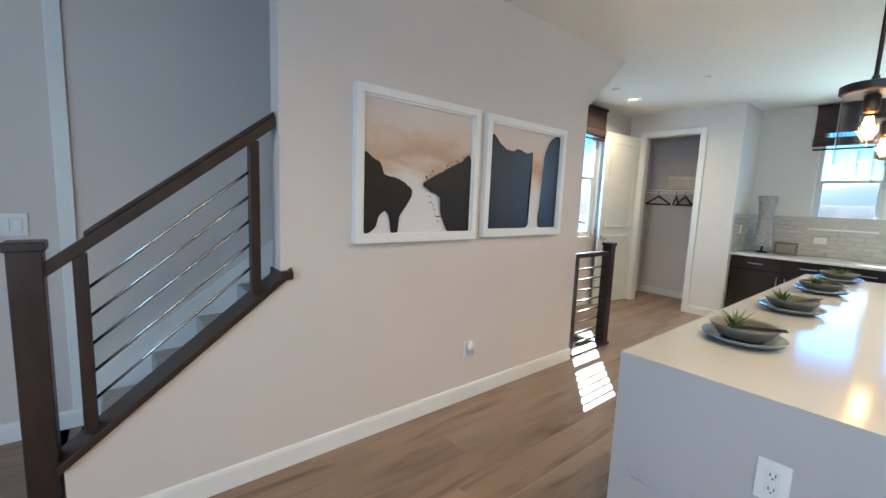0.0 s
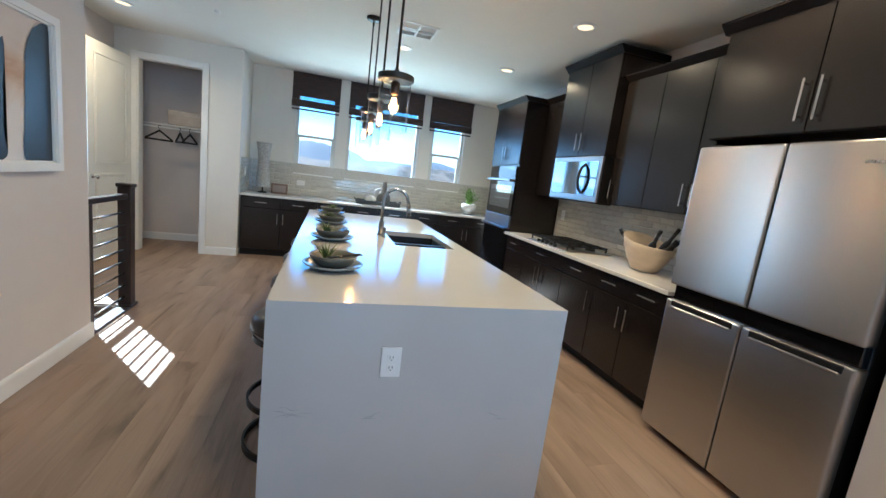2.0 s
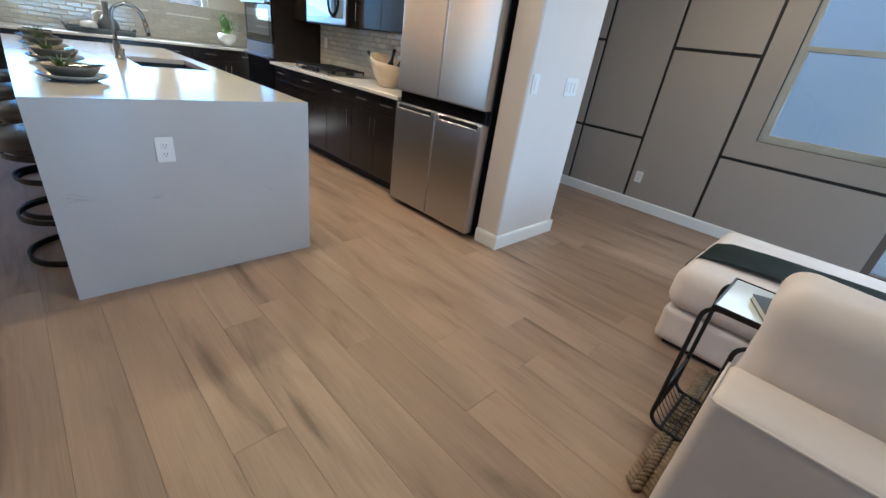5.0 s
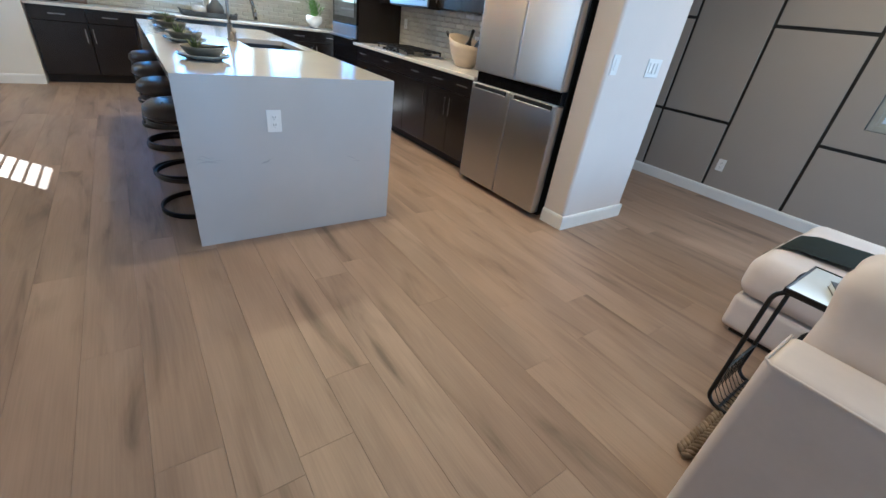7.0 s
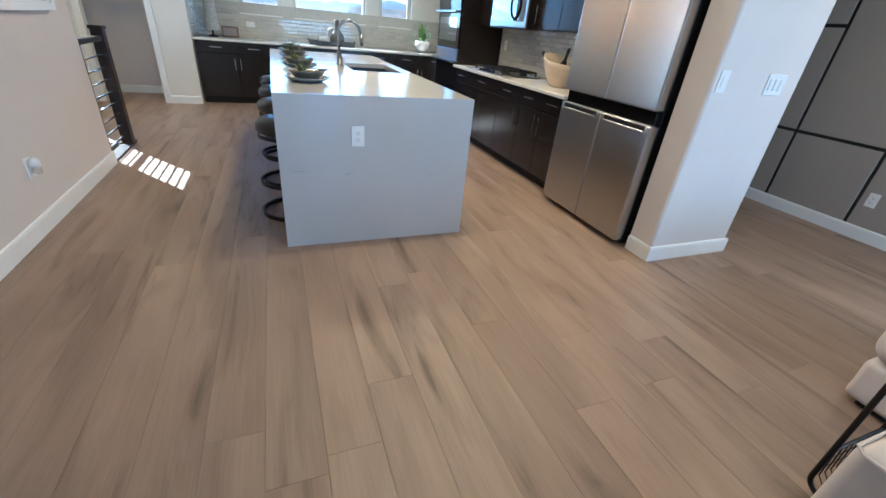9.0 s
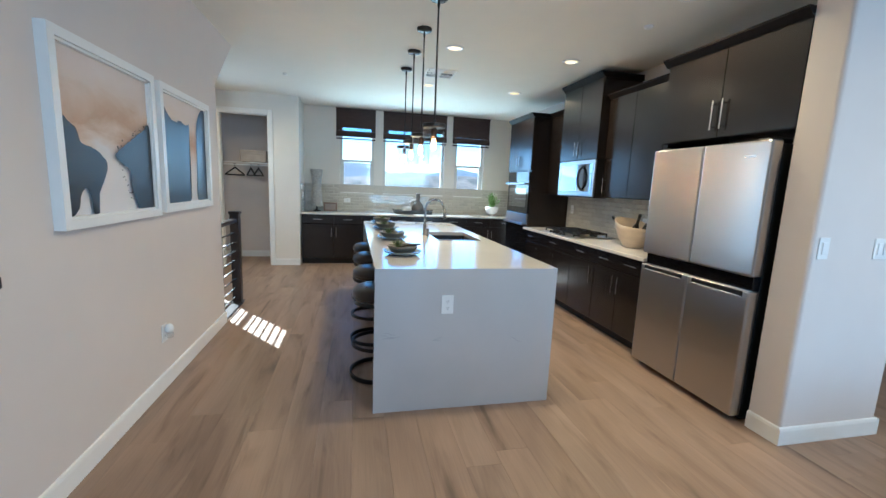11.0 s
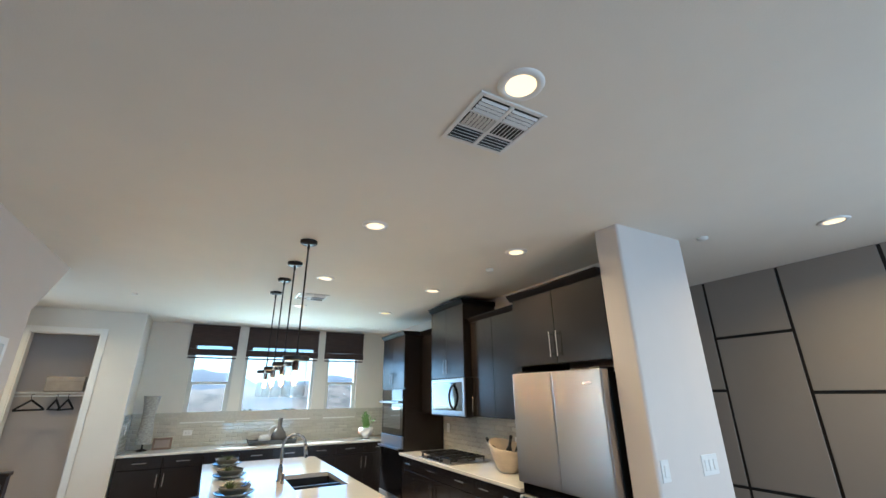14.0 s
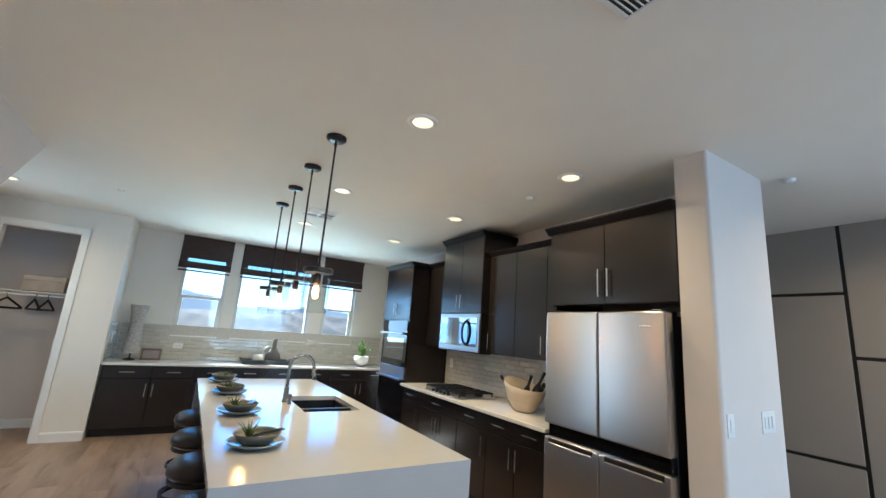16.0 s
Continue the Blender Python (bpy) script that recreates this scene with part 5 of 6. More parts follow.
src = None
for k, x in enumerate((2.11, 2.91, 3.72, 4.46)):
    y = 0.48
    m = pose(x, y, IZ, 0, 0, (0, 40, 75, 120)[k])
    if k == 0:
        pl1 = thing("dinner_plate", m, "blue-grey glazed dinner plate on the island", "plate", "dinner plates")
        part("dish", lathe([(0, 0.004), (0.07, 0.004), (0.075, 0.0), (0.085, 0.0), (0.10, 0.008), (0.128, 0.018), (0.138, 0.028), (0.136, 0.030), (0.125, 0.022), (0.095, 0.013), (0.07, 0.010), (0, 0.010)], 40), STONEB, pl1, "", True)
        bw = thing("salad_bowl", m @ pose(0, 0, 0.0105), "shallow olive-grey stoneware bowl on the plate", "bowl", "stoneware bowls")
        part("dish", lathe([(0, 0.0), (0.058, 0.0), (0.082, 0.014), (0.104, 0.042), (0.112, 0.056), (0.110, 0.058), (0.100, 0.046), (0.078, 0.022), (0.05, 0.012), (0, 0.012)], 40), STONEW, bw, "", True)
        su = thing("succulent", m @ pose(0.01, 0.035, 0.0235), "small green air plant in the bowl", "plant", "air plants")
        rr = random.Random(4)
        for i in range(22):
            part("leaf", leaf_blade(rr.uniform(0.075, 0.125), rr.uniform(0.012, 0.018), rr.uniform(0.05, 0.85), i * 2.4, 0.0), LEAF, su)
        part("root", lathe([(0, 0), (0.014, 0.0), (0.016, 0.01), (0.008, 0.02), (0, 0.022)], 10), LEAF, su)
        ch = thing("chopsticks", m @ pose(0.0, 0.0, 0.0715, 0, 0, 0), "pair of black chopsticks across the bowl", "chopsticks", "chopstick pairs")
        part("stick", tube([(-0.092, 0.030, 0.0), (0.020, -0.122, 0.001)], 0.0036, 8), LACQ, ch)
        part("stick", tube([(-0.104, 0.018, 0.0), (0.000, -0.130, 0.001)], 0.0036, 8), LACQ, ch)
    else:
        copy_thing(pl1, m)
        copy_thing(bw, m @ pose(0, 0, 0.0105))
        copy_thing(su, m @ pose(0.01, 0.035, 0.0235))
        copy_thing(ch, m @ pose(0.0, 0.0, 0.0715))

# ---- cooktop, bowl and things on the worktops ----
ck = thing("gas_cooktop", pose(3.40, -2.10, 0.883), "steel gas cooktop with black cast-iron grates", "cooktop")
part("steel_tray", box(0, 0.76, 0, 0.50, 0, 0.010, 0.004), STEEL, ck)
for i in range(3):
    a, b = 0.03 + i * 0.235, 0.03 + (i + 1) * 0.235 - 0.006
    bars = [box(a, b, 0.03, 0.042, 0.045, 0.060, 0.002), box(a, b, 0.458, 0.47, 0.045, 0.060, 0.002), box(a, a + 0.012, 0.042, 0.458, 0.045, 0.060, 0.002), box(b - 0.012, b, 0.042, 0.458, 0.045, 0.060, 0.002)]
    for t in (0.14, 0.25, 0.36):
        bars.append(box(a + 0.012, b - 0.012, t - 0.005, t + 0.005, 0.046, 0.061, 0.002))
    bars.append(box((a + b) / 2 - 0.005, (a + b) / 2 + 0.005, 0.042, 0.458, 0.046, 0.062, 0.002))
    for px in (a + 0.004, b - 0.014):
        for py in (0.032, 0.458):
            bars.append(box(px, px + 0.01, py, py + 0.01, 0.008, 0.046, 0))
    part("grate", join(*bars), IRON, ck)
for x, y, r in ((0.14, 0.36, 0.035), (0.14, 0.14, 0.045), (0.38, 0.25, 0.055), (0.62, 0.36, 0.04), (0.62, 0.14, 0.035)):
    part("burner", moved(lathe([(0, 0.024), (r * 0.8, 0.024), (r, 0.018), (r * 1.05, 0.0)], 22), pose(x, y, 0.01)), IRON, ck, "", True)
for k in range(5):
    part("knob", moved(lathe([(0, 0.026), (0.014, 0.026), (0.018, 0.02), (0.019, 0.0)], 16), pose(0.22 + k * 0.08, 0.495 - 0.012, 0.009)), BLACKM, ck, "", True)

bo = thing("serving_bowl", pose(2.76, -1.90, 0.883), "cream slanted wooden bowl holding black bottles", "bowl")
bm = lathe([(0, 0.006), (0.075, 0.0), (0.10, 0.012), (0.150, 0.09), (0.185, 0.17), (0.200, 0.225), (0.190, 0.228), (0.172, 0.17), (0.135, 0.09), (0.08, 0.02), (0, 0.016)], 44)
for v in bm.verts:
    if v.co.z > 0.05:
        v.co.z += (v.co.z - 0.05) * 0.28 * (v.co.x * 0.9 + abs(v.co.x) * 0.35) / 0.2
    v.co.y *= 0.86
    v.co.x *= 1.10
part("bowl", bm, BOWLM, bo, "", True)
BOT = mat("black_bottle", (0.008, 0.008, 0.008), 0.35, noise_scale=10, vary=0.1)
for i, (x, y, ax, ay, L2) in enumerate(((0.0, 0.03, -12, 34, 0.36), (-0.02, -0.03, 8, 26, 0.36), (-0.03, 0.0, -4, 46, 0.34), (0.02, -0.05, 20, 36, 0.34), (0.02, 0.03, -8, -44, 0.34))):
    bt = thing("wine_bottle", bo.matrix_world @ pose(x, y, 0.045, ax, -ay, 0), "small black bottle leaning in the bowl", "bottle", "bottles in the bowl")
    part("glass", lathe([(0, 0), (0.030, 0), (0.032, 0.006), (0.032, L2 * 0.52), (0.026, L2 * 0.60), (0.013, L2 * 0.70), (0.012, L2 * 0.92), (0, L2 * 0.92)], 16), BOT, bt, "", True)
    part("cap", moved(lathe([(0, 0.0), (0.0145, 0.0), (0.0145, L2 * 0.14), (0, L2 * 0.14)], 14), pose(0, 0, L2 * 0.86)), BLACKM, bt, "", True)

# under the windows
sc = thing("table_lamp", pose(6.78, 1.47, 0.883), "white hourglass woven table lamp on black base", "lamp")
part("base", lathe([(0, 0), (0.065, 0), (0.068, 0.01), (0.05, 0.02), (0.012, 0.028), (0.010, 0.12), (0, 0.12)], 24), BLACKM, sc, "", True)
bm = lathe([(0.098, 0.09), (0.097, 0.18), (0.088, 0.28), (0.076, 0.40), (0.078, 0.50), (0.090, 0.62), (0.108, 0.73)], 40)
for v in bm.verts:
    w2 = 1 + 0.012 * math.sin(v.co.z * 90 + math.atan2(v.co.y, v.co.x) * 3)
    v.co.x *= w2
    v.co.y *= w2
part("shade", bm, mat("woven_white", (0.50, 0.485, 0.45), 0.8, noise_scale=30, vary=0.16, stretch=(1, 1, 3), bump=0.5, bump_scale=60), sc, "", True)
bs = thing("picture_easel", pose(6.82, 1.24, 0.883) @ Matrix.Scale(1.3, 4), "small brown wooden frame standing on the worktop", "frame")
part("frame", moved(join(box(-0.01, 0.01, -0.09, 0.09, 0, 0.02), box(-0.01, 0.01, -0.09, 0.09, 0.10, 0.12), box(-0.01, 0.01, -0.09, -0.07, 0.02, 0.10), box(-0.01, 0.01, 0.07, 0.09, 0.02, 0.10)), pose(0, 0, 0, 0, 12)), mat("mid_wood", (0.20, 0.13, 0.10), 0.5), bs)
part("panel", moved(box(-0.004, 0.004, -0.07, 0.07, 0.02, 0.10, 0), pose(0, 0, 0, 0, 12)), mat("taupe_card", (0.32, 0.27, 0.25), 0.6), bs)
tr = thing("serving_tray", pose(6.72, -0.24, 0.883), "dark slate long tray with raised rim holding pottery", "tray")
part("base", box(-0.13, 0.13, -0.335, 0.335, 0.0, 0.012, 0.004, 2), SLATE, tr)
for s1 in (-1, 1):
    part("long_side", moved(box(-0.007, 0.007, -0.335, 0.335, 0.0, 0.058, 0.004, 2), pose(s1 * 0.134, 0, 0.004, 0, s1 * 9)), SLATE, tr)
    part("end_side", moved(box(-0.125, 0.125, -0.007, 0.007, 0.0, 0.058, 0.004, 2), pose(0, s1 * 0.338, 0.004, -s1 * 9)), SLATE, tr)
    part("handle", tube([(-0.06, s1 * 0.345, 0.05), (-0.055, s1 * 0.365, 0.075), (0, s1 * 0.372, 0.082), (0.055, s1 * 0.365, 0.075), (0.06, s1 * 0.345, 0.05)], 0.008, 8), SLATE, tr, "", True)
jg = thing("pottery_jug", pose(6.73, -0.33, 0.898), "grey and white pottery jug on the tray", "jug")
part("body", lathe([(0, 0), (0.07, 0), (0.10, 0.03), (0.115, 0.08), (0.10, 0.14), (0.06, 0.19), (0.036, 0.23), (0.034, 0.32), (0.042, 0.36), (0.036, 0.36), (0.028, 0.32), (0, 0.30)], 30), mat("grey_pottery", (0.13, 0.12, 0.11), 0.5, noise_scale=9, vary=0.12), jg, "", True)
part("handle", tube([(0, 0.035, 0.24), (0, 0.09, 0.24), (0, 0.14, 0.20), (0, 0.155, 0.14), (0, 0.12, 0.10)], 0.012, 8), CERAM, jg, "white arched handle", True)
cp = thing("pottery_bowl", pose(6.70, -0.12, 0.898), "white rounded pottery bowl on the tray", "bowl")
part("body", lathe([(0, 0), (0.05, 0), (0.085, 0.03), (0.095, 0.07), (0.075, 0.11), (0.06, 0.12), (0.055, 0.115), (0.07, 0.07), (0, 0.03)], 28), CERAM, cp, "", True)
ptp = thing("potted_plant", pose(6.62, -1.74, 0.883), "bright green plant in a white footed pot", "plant")
part("pot", lathe([(0, 0), (0.055, 0), (0.058, 0.018), (0.045, 0.03), (0.07, 0.05), (0.115, 0.085), (0.125, 0.13), (0.118, 0.175), (0.108, 0.178), (0.112, 0.13), (0.09, 0.12), (0, 0.14)], 36), CERAM, ptp, "white ceramic footed pot", True)
part("pot_foot", lathe([(0.0, 0), (0.066, 0.0), (0.068, 0.012), (0.05, 0.02)], 28), SLATE, ptp)
rr = random.Random(9)
for i in range(36):
    # a stem with a tuft of short leaves along it
    az, lean, tall = rr.uniform(0, 6.28), rr.uniform(0.0, 0.62), rr.uniform(0.14, 0.30)
    foot = Vector((rr.uniform(-0.05, 0.05), rr.uniform(-0.05, 0.05), 0.135))
    tip = foot + Vector((math.sin(lean) * math.cos(az), math.sin(lean) * math.sin(az), math.cos(lean))) * tall
    part("stem", tube([foot, foot.lerp(tip, 0.5), tip], 0.0022, 5), LEAFG, ptp)
    for k in range(6):
        at = foot.lerp(tip, 0.35 + 0.13 * k)
        part("leaf", moved(leaf_blade(rr.uniform(0.045, 0.085), rr.uniform(0.016, 0.026), rr.uniform(0.3, 1.2), rr.uniform(0, 6.28), 0.0, 0.3, 0.4), Matrix.Translation(at)), LEAFG, ptp)

# ---- sitting corner ----
ra = thing("area_rug", pose(-0.54, -0.55, 0), "chunky braided natural jute rug", "rug")
part("field", box(-2.2, -0.30, -0.95, -0.01, 0.0, 0.016, 0.004), JUTE, ra)


def braid(x, y0, y1, s=0.03):
    bms = []
    n = int((y0 - y1) / (s * 0.62))
    for i in range(n):
        for side in (-1, 1):
            m = Matrix.Translation((x + side * s * 0.36, y0 - i * s * 0.62 - (s * 0.3 if side > 0 else 0), 0.014)) @ pose(0, 0, 0, 14, 10 * side, side * 44) @ Matrix.Diagonal((s * 0.25, s * 0.66, 0.012, 1))
            b = bmesh.new()
            bmesh.ops.create_uvsphere(b, u_segments=8, v_segments=5, radius=1, matrix=m)
            bms.append(b)
    return join(*bms)


for k in range(5):
    part("braid", braid(-0.03 - k * 0.062, 0.0, -0.95, 0.040), JUTE, ra, "", True)

ott = thing("chaise_ottoman", pose(-0.262, -1.53, 0), "ivory fabric chaise with rounded cushion top", "ottoman")


def soft_box(x0, x1, y0, y1, z0, z1, r, seg=5, puff=0.0, seed=1, ear=0.0, crease=0.006):
    bm = box(x0, x1, y0, y1, z0, z1, r, seg)
    bmesh.ops.subdivide_edges(bm, edges=[e for e in bm.edges if e.calc_length() > 0.12], cuts=7, use_grid_fill=True)
    cx, cy, cz = (x0 + x1) / 2, (y0 + y1) / 2, (z0 + z1) / 2
    for v in bm.verts:
        u = max(0, 1 - ((v.co.x - cx) / ((x1 - x0) / 2)) ** 2) * max(0, 1 - ((v.co.y - cy) / ((y1 - y0) / 2)) ** 2)
        w = max(0, 1 - ((v.co.x - cx) / ((x1 - x0) / 2)) ** 2) * max(0, 1 - ((v.co.z - cz) / ((z1 - z0) / 2)) ** 2)
        if v.co.z > cz:
            v.co.z += puff * u
        v.co.y += math.copysign(puff * 0.5 * w, v.co.y - cy)
        dx, dz = (v.co.x - cx) / ((x1 - x0) / 2), (v.co.z - cz) / ((z1 - z0) / 2)
        pull_out = ear * abs(dx) ** 5 * abs(dz) ** 3
        v.co.x += math.copysign(pull_out, dx)
        v.co.z += math.copysign(pull_out, dz)
        v.co += Vector([crease * noise.noise((v.co.x * 4, v.co.y * 4, v.co.z * 4 + seed + k2)) for k2 in (0, 9, 18)])
        v.co += Vector([crease * 0.5 * noise.noise((v.co.x * 11, v.co.y * 11, v.co.z * 11 + seed + k2)) for k2 in (3, 12, 21)])
    return bm


part("plinth", box(-1.75, -0.05, -0.95, -0.03, 0.0, 0.03, 0.004), BLACKM, ott, "dark recessed base")
part("base", soft_box(-1.8, 0.0, -1.0, 0.0, 0.025, 0.226, 0.03, 3), FABRIC, ott, "", True)
part("cushion", soft_box(-1.81, 0.018, -1.01, 0.018, 0.230, 0.462, 0.075, 6, 0.03, 5), FABRIC, ott, "thick rounded cushion", True)
th = thing("throw_blanket", pose(-0.262, -1.53, 0), "dark green folded throw with a fringed end", "blanket")
pts = [(0.022, 0.16), (0.026, 0.24), (0.030, 0.32), (0.020, 0.40), (-0.025, 0.457), (-0.10, 0.482), (-0.3, 0.496), (-0.7, 0.506), (-1.2, 0.506), (-1.75, 0.478)]
bm = bmesh.new()
rows = []
for x, z in pts:
    row = []
    for j in range(9):
        y = -0.22 - 0.36 * j / 8
        row.append(bm.verts.new((x + 0.004, y + 0.004 * noise.noise((x * 5, j, 2)), z + 0.006 + 0.005 * noise.noise((x * 7, j * 0.6, 1)))))
    rows.append(row)
for a, b in zip(rows, rows[1:]):
    for j in range(8):
        bm.faces.new((a[j], a[j + 1], b[j + 1], b[j]))
bmesh.ops.solidify(bm, geom=list(bm.faces), thickness=-0.008)
part("cloth", bm, THROW, th, "", True)
part("fringe", join(*[tube([(0.016, -0.225 - 0.35 * k / 22, 0.165), (0.018 + 0.004 * math.sin(k * 2.1), -0.225 - 0.35 * k / 22 + 0.006 * math.sin(k * 1.7), 0.09)], 0.0045, 5) for k in range(23)]), THROW, th, "dark fringe")

sf = thing("sofa", pose(-0.632, -0.24, 0), "ivory fabric sofa seen from behind with loose cushions", "sofa")
part("frame", soft_box(-2.2, 0.0, -0.62, -0.20, 0.10, 0.40, 0.04, 3, 0, 2), FABRIC, sf, "", True)
part("back", soft_box(-2.2, 0.0, -0.20, 0.0, 0.06, 0.69, 0.028, 4, 0.003, 3, crease=0.003), FABRIC, sf, "", True)
part("piping", tube([(-2.19, -0.0015, 0.684), (-0.018, -0.0015, 0.684), (-0.004, -0.016, 0.684), (-0.004, -0.19, 0.684)], 0.0035, 6), FABRIC, sf, "stitched edge piping", True)
part("seat_cushion", soft_box(-2.16, -0.02, -0.64, -0.22, 0.40, 0.50, 0.04, 4, 0.015, 4), FABRIC, sf, "", True)
for a, b in ((-1.08, -0.022), (-2.12, -1.09)):
    part("back_cushion", soft_box(a, b, -0.47, -0.205, 0.46, 0.890, 0.065, 6, 0.03, a, 0.020, 0.012), FABRIC, sf, "plump back cushion", True)
for ob in list(sf.children) + list(ott.children):
    if ob.type == 'MESH' and ob.name.split(".")[0] in ("back", "frame", "base"):
        ob.modifiers.new("flat_faces", 'WEIGHTED_NORMAL')
for x in (-2.1, -0.1):
    for y in (-0.55, -0.08):
        part("foot", box(x - 0.03, x + 0.03, y - 0.03, y + 0.03, 0, 0.10, 0.004), WENGE, sf)

tb = thing("side_table", pose(-0.492, -0.885, 0), "black wire side table with pale glass top", "side table")


def round_loop(x0, x1, y, z0, z1, r, n=5):
    pts = []
    for cx, cz, a0 in ((x1 - r, z1 - r, 0), (x0 + r, z1 - r, 90), (x0 + r, z0 + r, 180), (x1 - r, z0 + r, 270)):
        for k in range(n + 1):
            a = math.radians(a0 + 90 * k / n)
            pts.append((cx + r * math.cos(a), y, cz + r * math.sin(a)))
    return pts


for y in (0.0, -0.30):
    part("loop_frame", tube(round_loop(-0.33, 0.0, y, 0.026, 0.605, 0.05), 0.0085, 8, True), BLACKM, tb, "", True)
part("inner_loop", tube(round_loop(-0.40, -0.135, 0.02, 0.026, 0.53, 0.05), 0.0085, 8, True), BLACKM, tb, "", True)
for x, z in ((-0.05, 0.026), (-0.28, 0.026), (-0.0, 0.20), (-0.33, 0.20), (-0.05, 0.605), (-0.28, 0.605)):
    part("cross_bar", tube([(x, 0.0, z), (x, -0.30, z)], 0.006, 8), BLACKM, tb)
for k in range(1, 9):
    yk = -0.30 * k / 9
    part("wire", tube([(0, yk, 0.20), (-0.006, yk, 0.07), (-0.04, yk, 0.03), (-0.29, yk, 0.03), (-0.324, yk, 0.07), (-0.33, yk, 0.20)], 0.0022, 5), BLACKM, tb)
for x, z in ((0, 0.15), (0, 0.10), (-0.09, 0.03), (-0.13, 0.03), (-0.18, 0.03), (-0.24, 0.03), (-0.33, 0.15), (-0.33, 0.10)):
    part("wire", tube([(x, 0, z), (x, -0.30, z)], 0.0022, 5), BLACKM, tb)
part("top", box(-0.335, -0.025, -0.315, 0.012, 0.612, 0.622, 0.003), mat("pale_glass_top", (0.70, 0.74, 0.74), 0.06, 0.0, vary=0.02, spec=0.8), tb, "pale glossy glass top")
part("top_rim", join(box(-0.342, -0.335, -0.32, 0.017, 0.606, 0.626, 0.002), box(-0.025, -0.018, -0.32, 0.017, 0.606, 0.626, 0.002), box(-0.335, -0.025, 0.012, 0.017, 0.606, 0.626, 0.002), box(-0.335, -0.025, -0.32, -0.315, 0.606, 0.626, 0.002)), BLACKM, tb)
bk = thing("book", pose(-0.675, -1.00, 0.6225, 0, 0, 24), "grey clothbound book on the side table", "book")
part("cover", join(box(-0.06, 0.06, -0.08, 0.08, 0, 0.003, 0.001), box(-0.06, 0.06, -0.08, 0.08, 0.021, 0.024, 0.001), box(-0.062, -0.057, -0.08, 0.08, 0.0, 0.024, 0.001)), SLATE, bk)
part("pages", box(-0.057, 0.057, -0.077, 0.077, 0.003, 0.021, 0), CERAM, bk, "white pages")
vb = thing("woven_vase", pose(-0.762, -1.14, 0.6225), "dark woven basket vase on the side table", "vase")
bm = lathe([(0, 0), (0.045, 0), (0.058, 0.04), (0.062, 0.08), (0.056, 0.13), (0.05, 0.13), (0.056, 0.08), (0, 0.01)], 24)
part("weave", bm, mat("black_weave", (0.02, 0.018, 0.016), 0.7, noise_scale=40, vary=0.4, bump=1.0, bump_scale=120), vb, "", True)


# ---- tiles and planks ----
def tile_mesh(w, h, t=0.008):
    bm = bmesh.new()
    c = 0.006
    lo = [bm.verts.new(p) for p in ((0, 0, 0), (w, 0, 0), (w, 0, h), (0, 0, h))]
    hi = [bm.verts.new(p) for p in ((c, t, c), (w - c, t, c), (w - c, t, h - c), (c, t, h - c))]
    bm.faces.new(hi)
    for i in range(4):
        bm.faces.new((lo[i], lo[(i + 1) % 4], hi[(i + 1) % 4], hi[i]))
    bmesh.ops.recalc_face_normals(bm, faces=bm.faces)
    me = bpy.data.meshes.new("tile")
    bm.to_mesh(me)
    bm.free()
    me.materials.append(TILE)
    return me


TW, THH, TG = 0.152, 0.050, 0.0025
TILES = {}


def tiling(parent, m, length, z0, z1, skip=()):
    """Brick-bonded bevelled tiles: local x along the wall, y off it."""
    rows = int(round((z1 - z0) / (THH + TG)))
    for r in range(rows):
        x = -(TW + TG) / 2 if r % 2 else 0.0
        while x < length - 0.005:
            a, b = max(x, 0), min(x + TW, length)
            z = z0 + r * (THH + TG)
            if b - a > 0.012 and not any(a < s1 and b > s0 and z < t1 and z + THH > t0 for s0, s1, t0, t1 in skip):
                key = round(b - a, 3)
                if key not in TILES:
                    TILES[key] = tile_mesh(b - a, THH)
                ob = new("tile", TILES[key])
                ob.parent = parent
                ob.matrix_world = m @ pose(a, 0.004, z)
            x += TW + TG


setting("grout_bed_1", box(XW - 0.0045, XW - 0.0005, -2.21, 1.70, 0.885, 1.372, 0), GROUT, "pale grout bed behind the tiles", "backsplash")
part("grout", box(2.16, 4.655, YK + 0.0005, YK + 0.0045, 0.885, 1.372, 0), GROUT, wall_kit)
setting("grout_bed_2", box(6.36, XW - 0.005, 1.6955, 1.6995, 0.885, 1.372, 0), GROUT, "pale grout bed behind the tiles", "backsplash")
tiling(wall_win, pose(XW, -2.21, 0, 0, 0, 90), 3.90, 0.886, 1.36, [(2.21 + a, 2.21 + b, 1.205, 2.0) for a, b in WINS])
tiling(wall_kit, pose(2.17, YK, 0), 2.48, 0.886, 1.36)
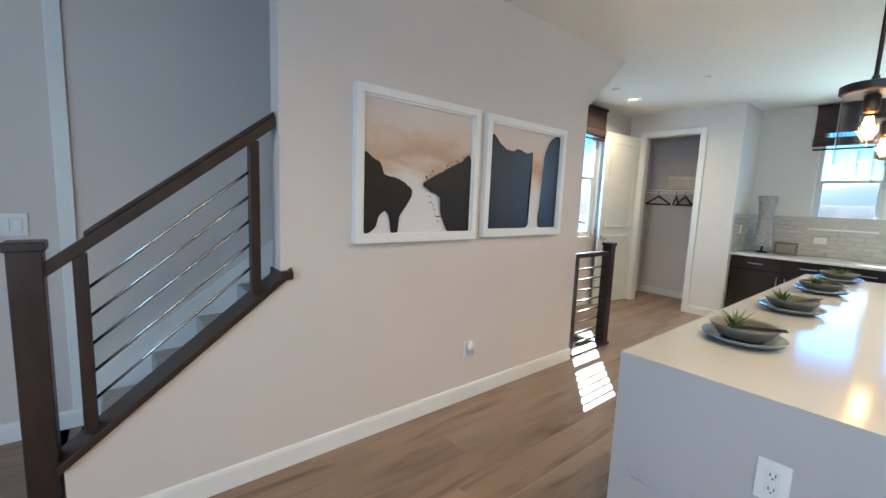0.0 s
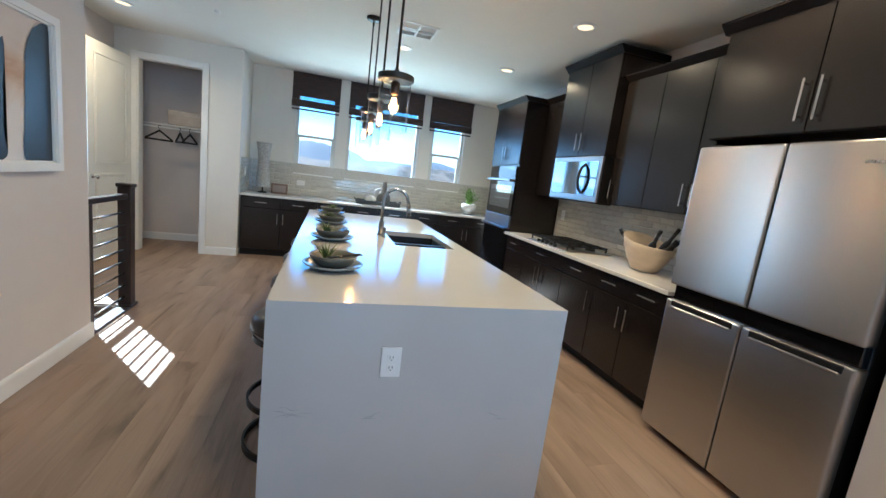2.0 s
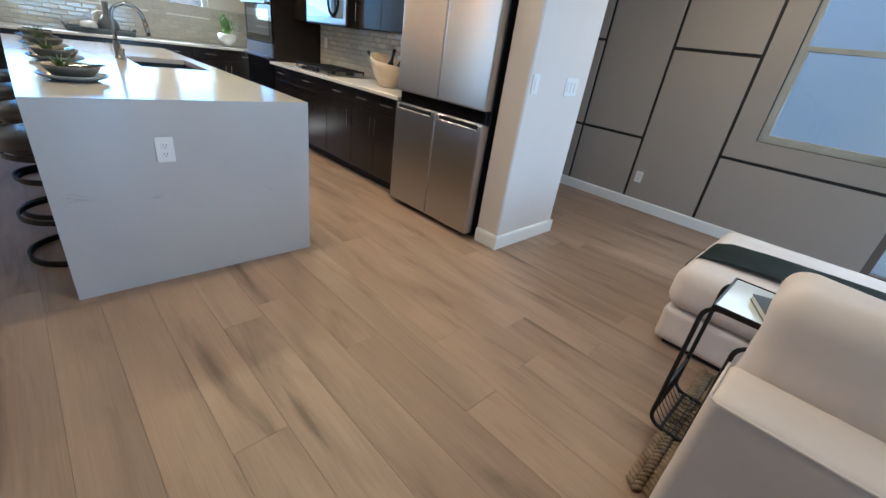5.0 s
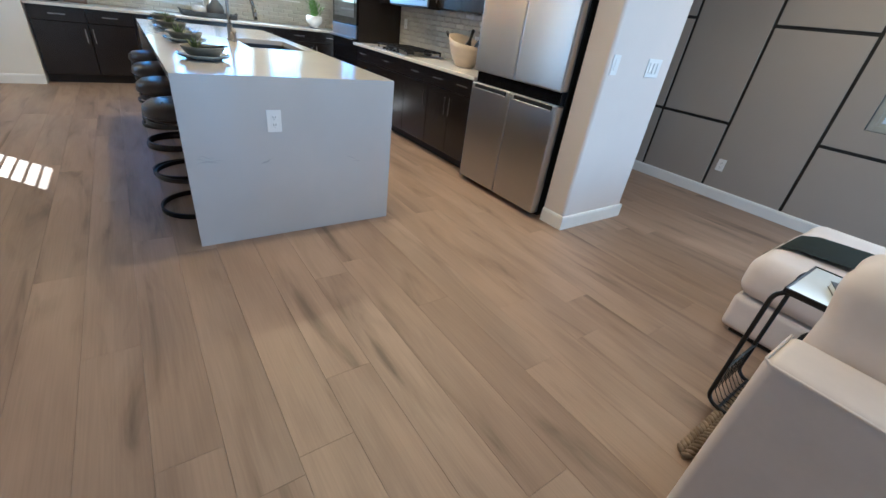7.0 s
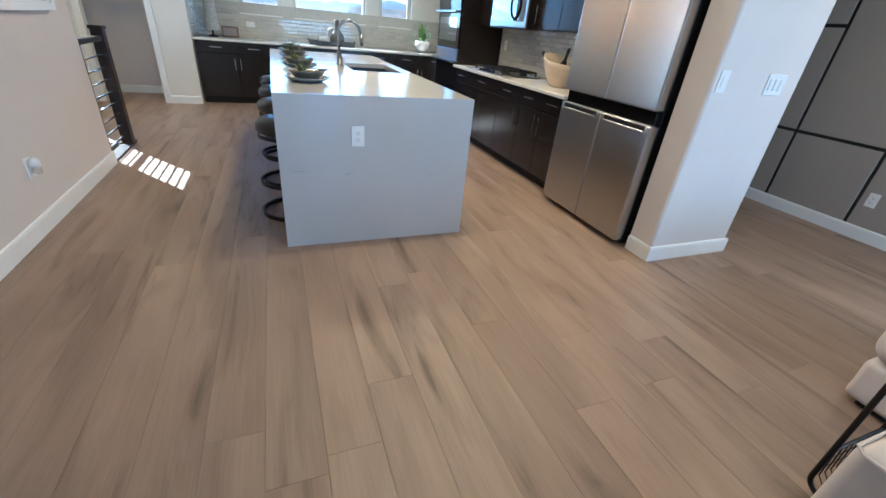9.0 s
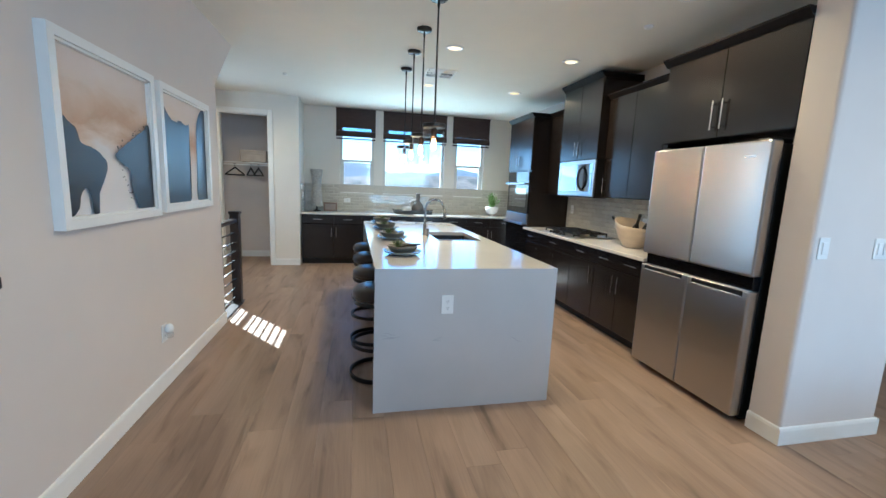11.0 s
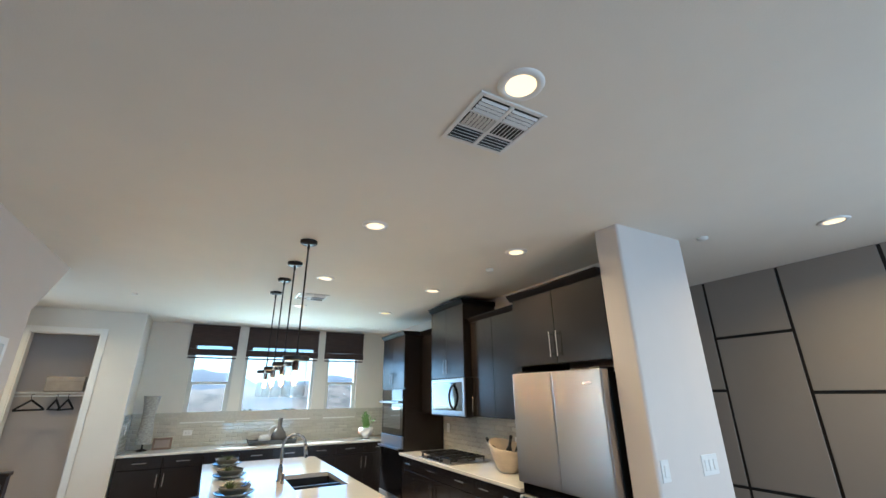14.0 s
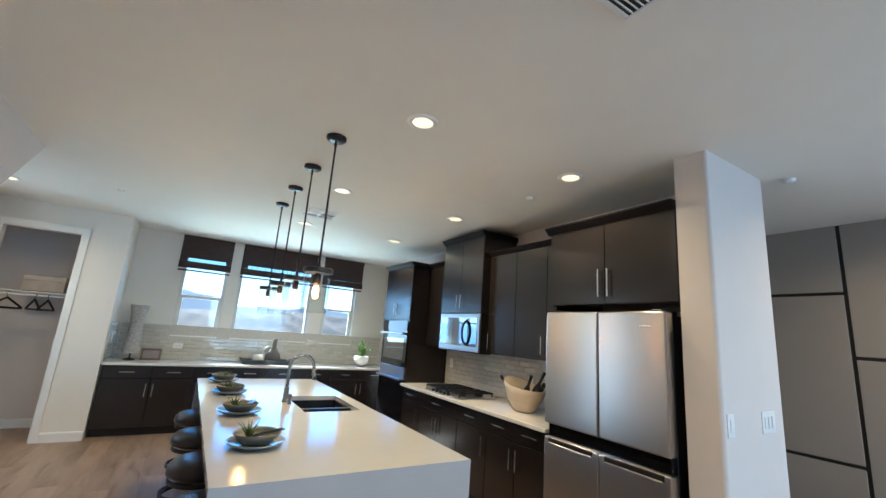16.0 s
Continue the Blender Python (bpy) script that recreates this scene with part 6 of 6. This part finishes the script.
tiling(bpy.data.objects["wall_niche"], pose(XW - 0.02, 1.70, 0, 0, 0, 180), 0.62, 0.886, 1.36)
setting("trim_tile_edge", box(XW - 0.012, XW - 0.001, -2.21, WINS[2][0], 1.362, 1.372, 0.001), VINYL, "thin tile edge strip", "trim")
setting("trim_tile_edge_2", box(XW - 0.012, XW - 0.001, WINS[0][1], 1.70, 1.362, 1.372, 0.001), VINYL, "thin tile edge strip", "trim")

PW, PL = 0.19, 1.52
PM = {}


def plank(x0, x1, y0, y1):
    key = (round(x1 - x0, 3), round(y1 - y0, 3))
    if key not in PM:
        w, d = x1 - x0, y1 - y0
        bm = bmesh.new()
        c = 0.0006
        lo = [bm.verts.new(p) for p in ((0, 0, -0.012), (w, 0, -0.012), (w, d, -0.012), (0, d, -0.012))]
        mi = [bm.verts.new(p) for p in ((0.0004, 0.0004, -c), (w - 0.0004, 0.0004, -c), (w - 0.0004, d - 0.0004, -c), (0.0004, d - 0.0004, -c))]
        hi = [bm.verts.new(p) for p in ((c, c, 0), (w - c, c, 0), (w - c, d - c, 0), (c, d - c, 0))]
        bm.faces.new(hi)
        for a, b in ((lo, mi), (mi, hi)):
            for i in range(4):
                bm.faces.new((a[i], a[(i + 1) % 4], b[(i + 1) % 4], b[i]))
        bmesh.ops.recalc_face_normals(bm, faces=bm.faces)
        me = bpy.data.meshes.new("plank")
        bm.to_mesh(me)
        bm.free()
        me.materials.append(PLANK)
        PM[key] = me
    ob = new("plank", PM[key])
    ob.parent = floor
    ob.location = (x0, y0, 0)


rp = random.Random(12)
y = YP - 0.05
while y < 3.12:
    off = rp.uniform(0, PL)
    spans = [(-5.95, 7.12)] if y < 2.05 else [(-5.95, 0.06), (4.12, 7.12)]
    for s0, s1 in spans:
        x = s0 - off
        while x < s1:
            a, b = max(x, s0), min(x + PL, s1)
            if b - a > 0.06 and not (a > 3.3 and y < YK - 0.2):
                plank(a, b, y, min(y + PW, 3.12) if y >= 2.05 or y + PW < 2.05 else 2.05)
            x += PL
    y = 2.05 if y < 2.05 < y + PW else y + PW
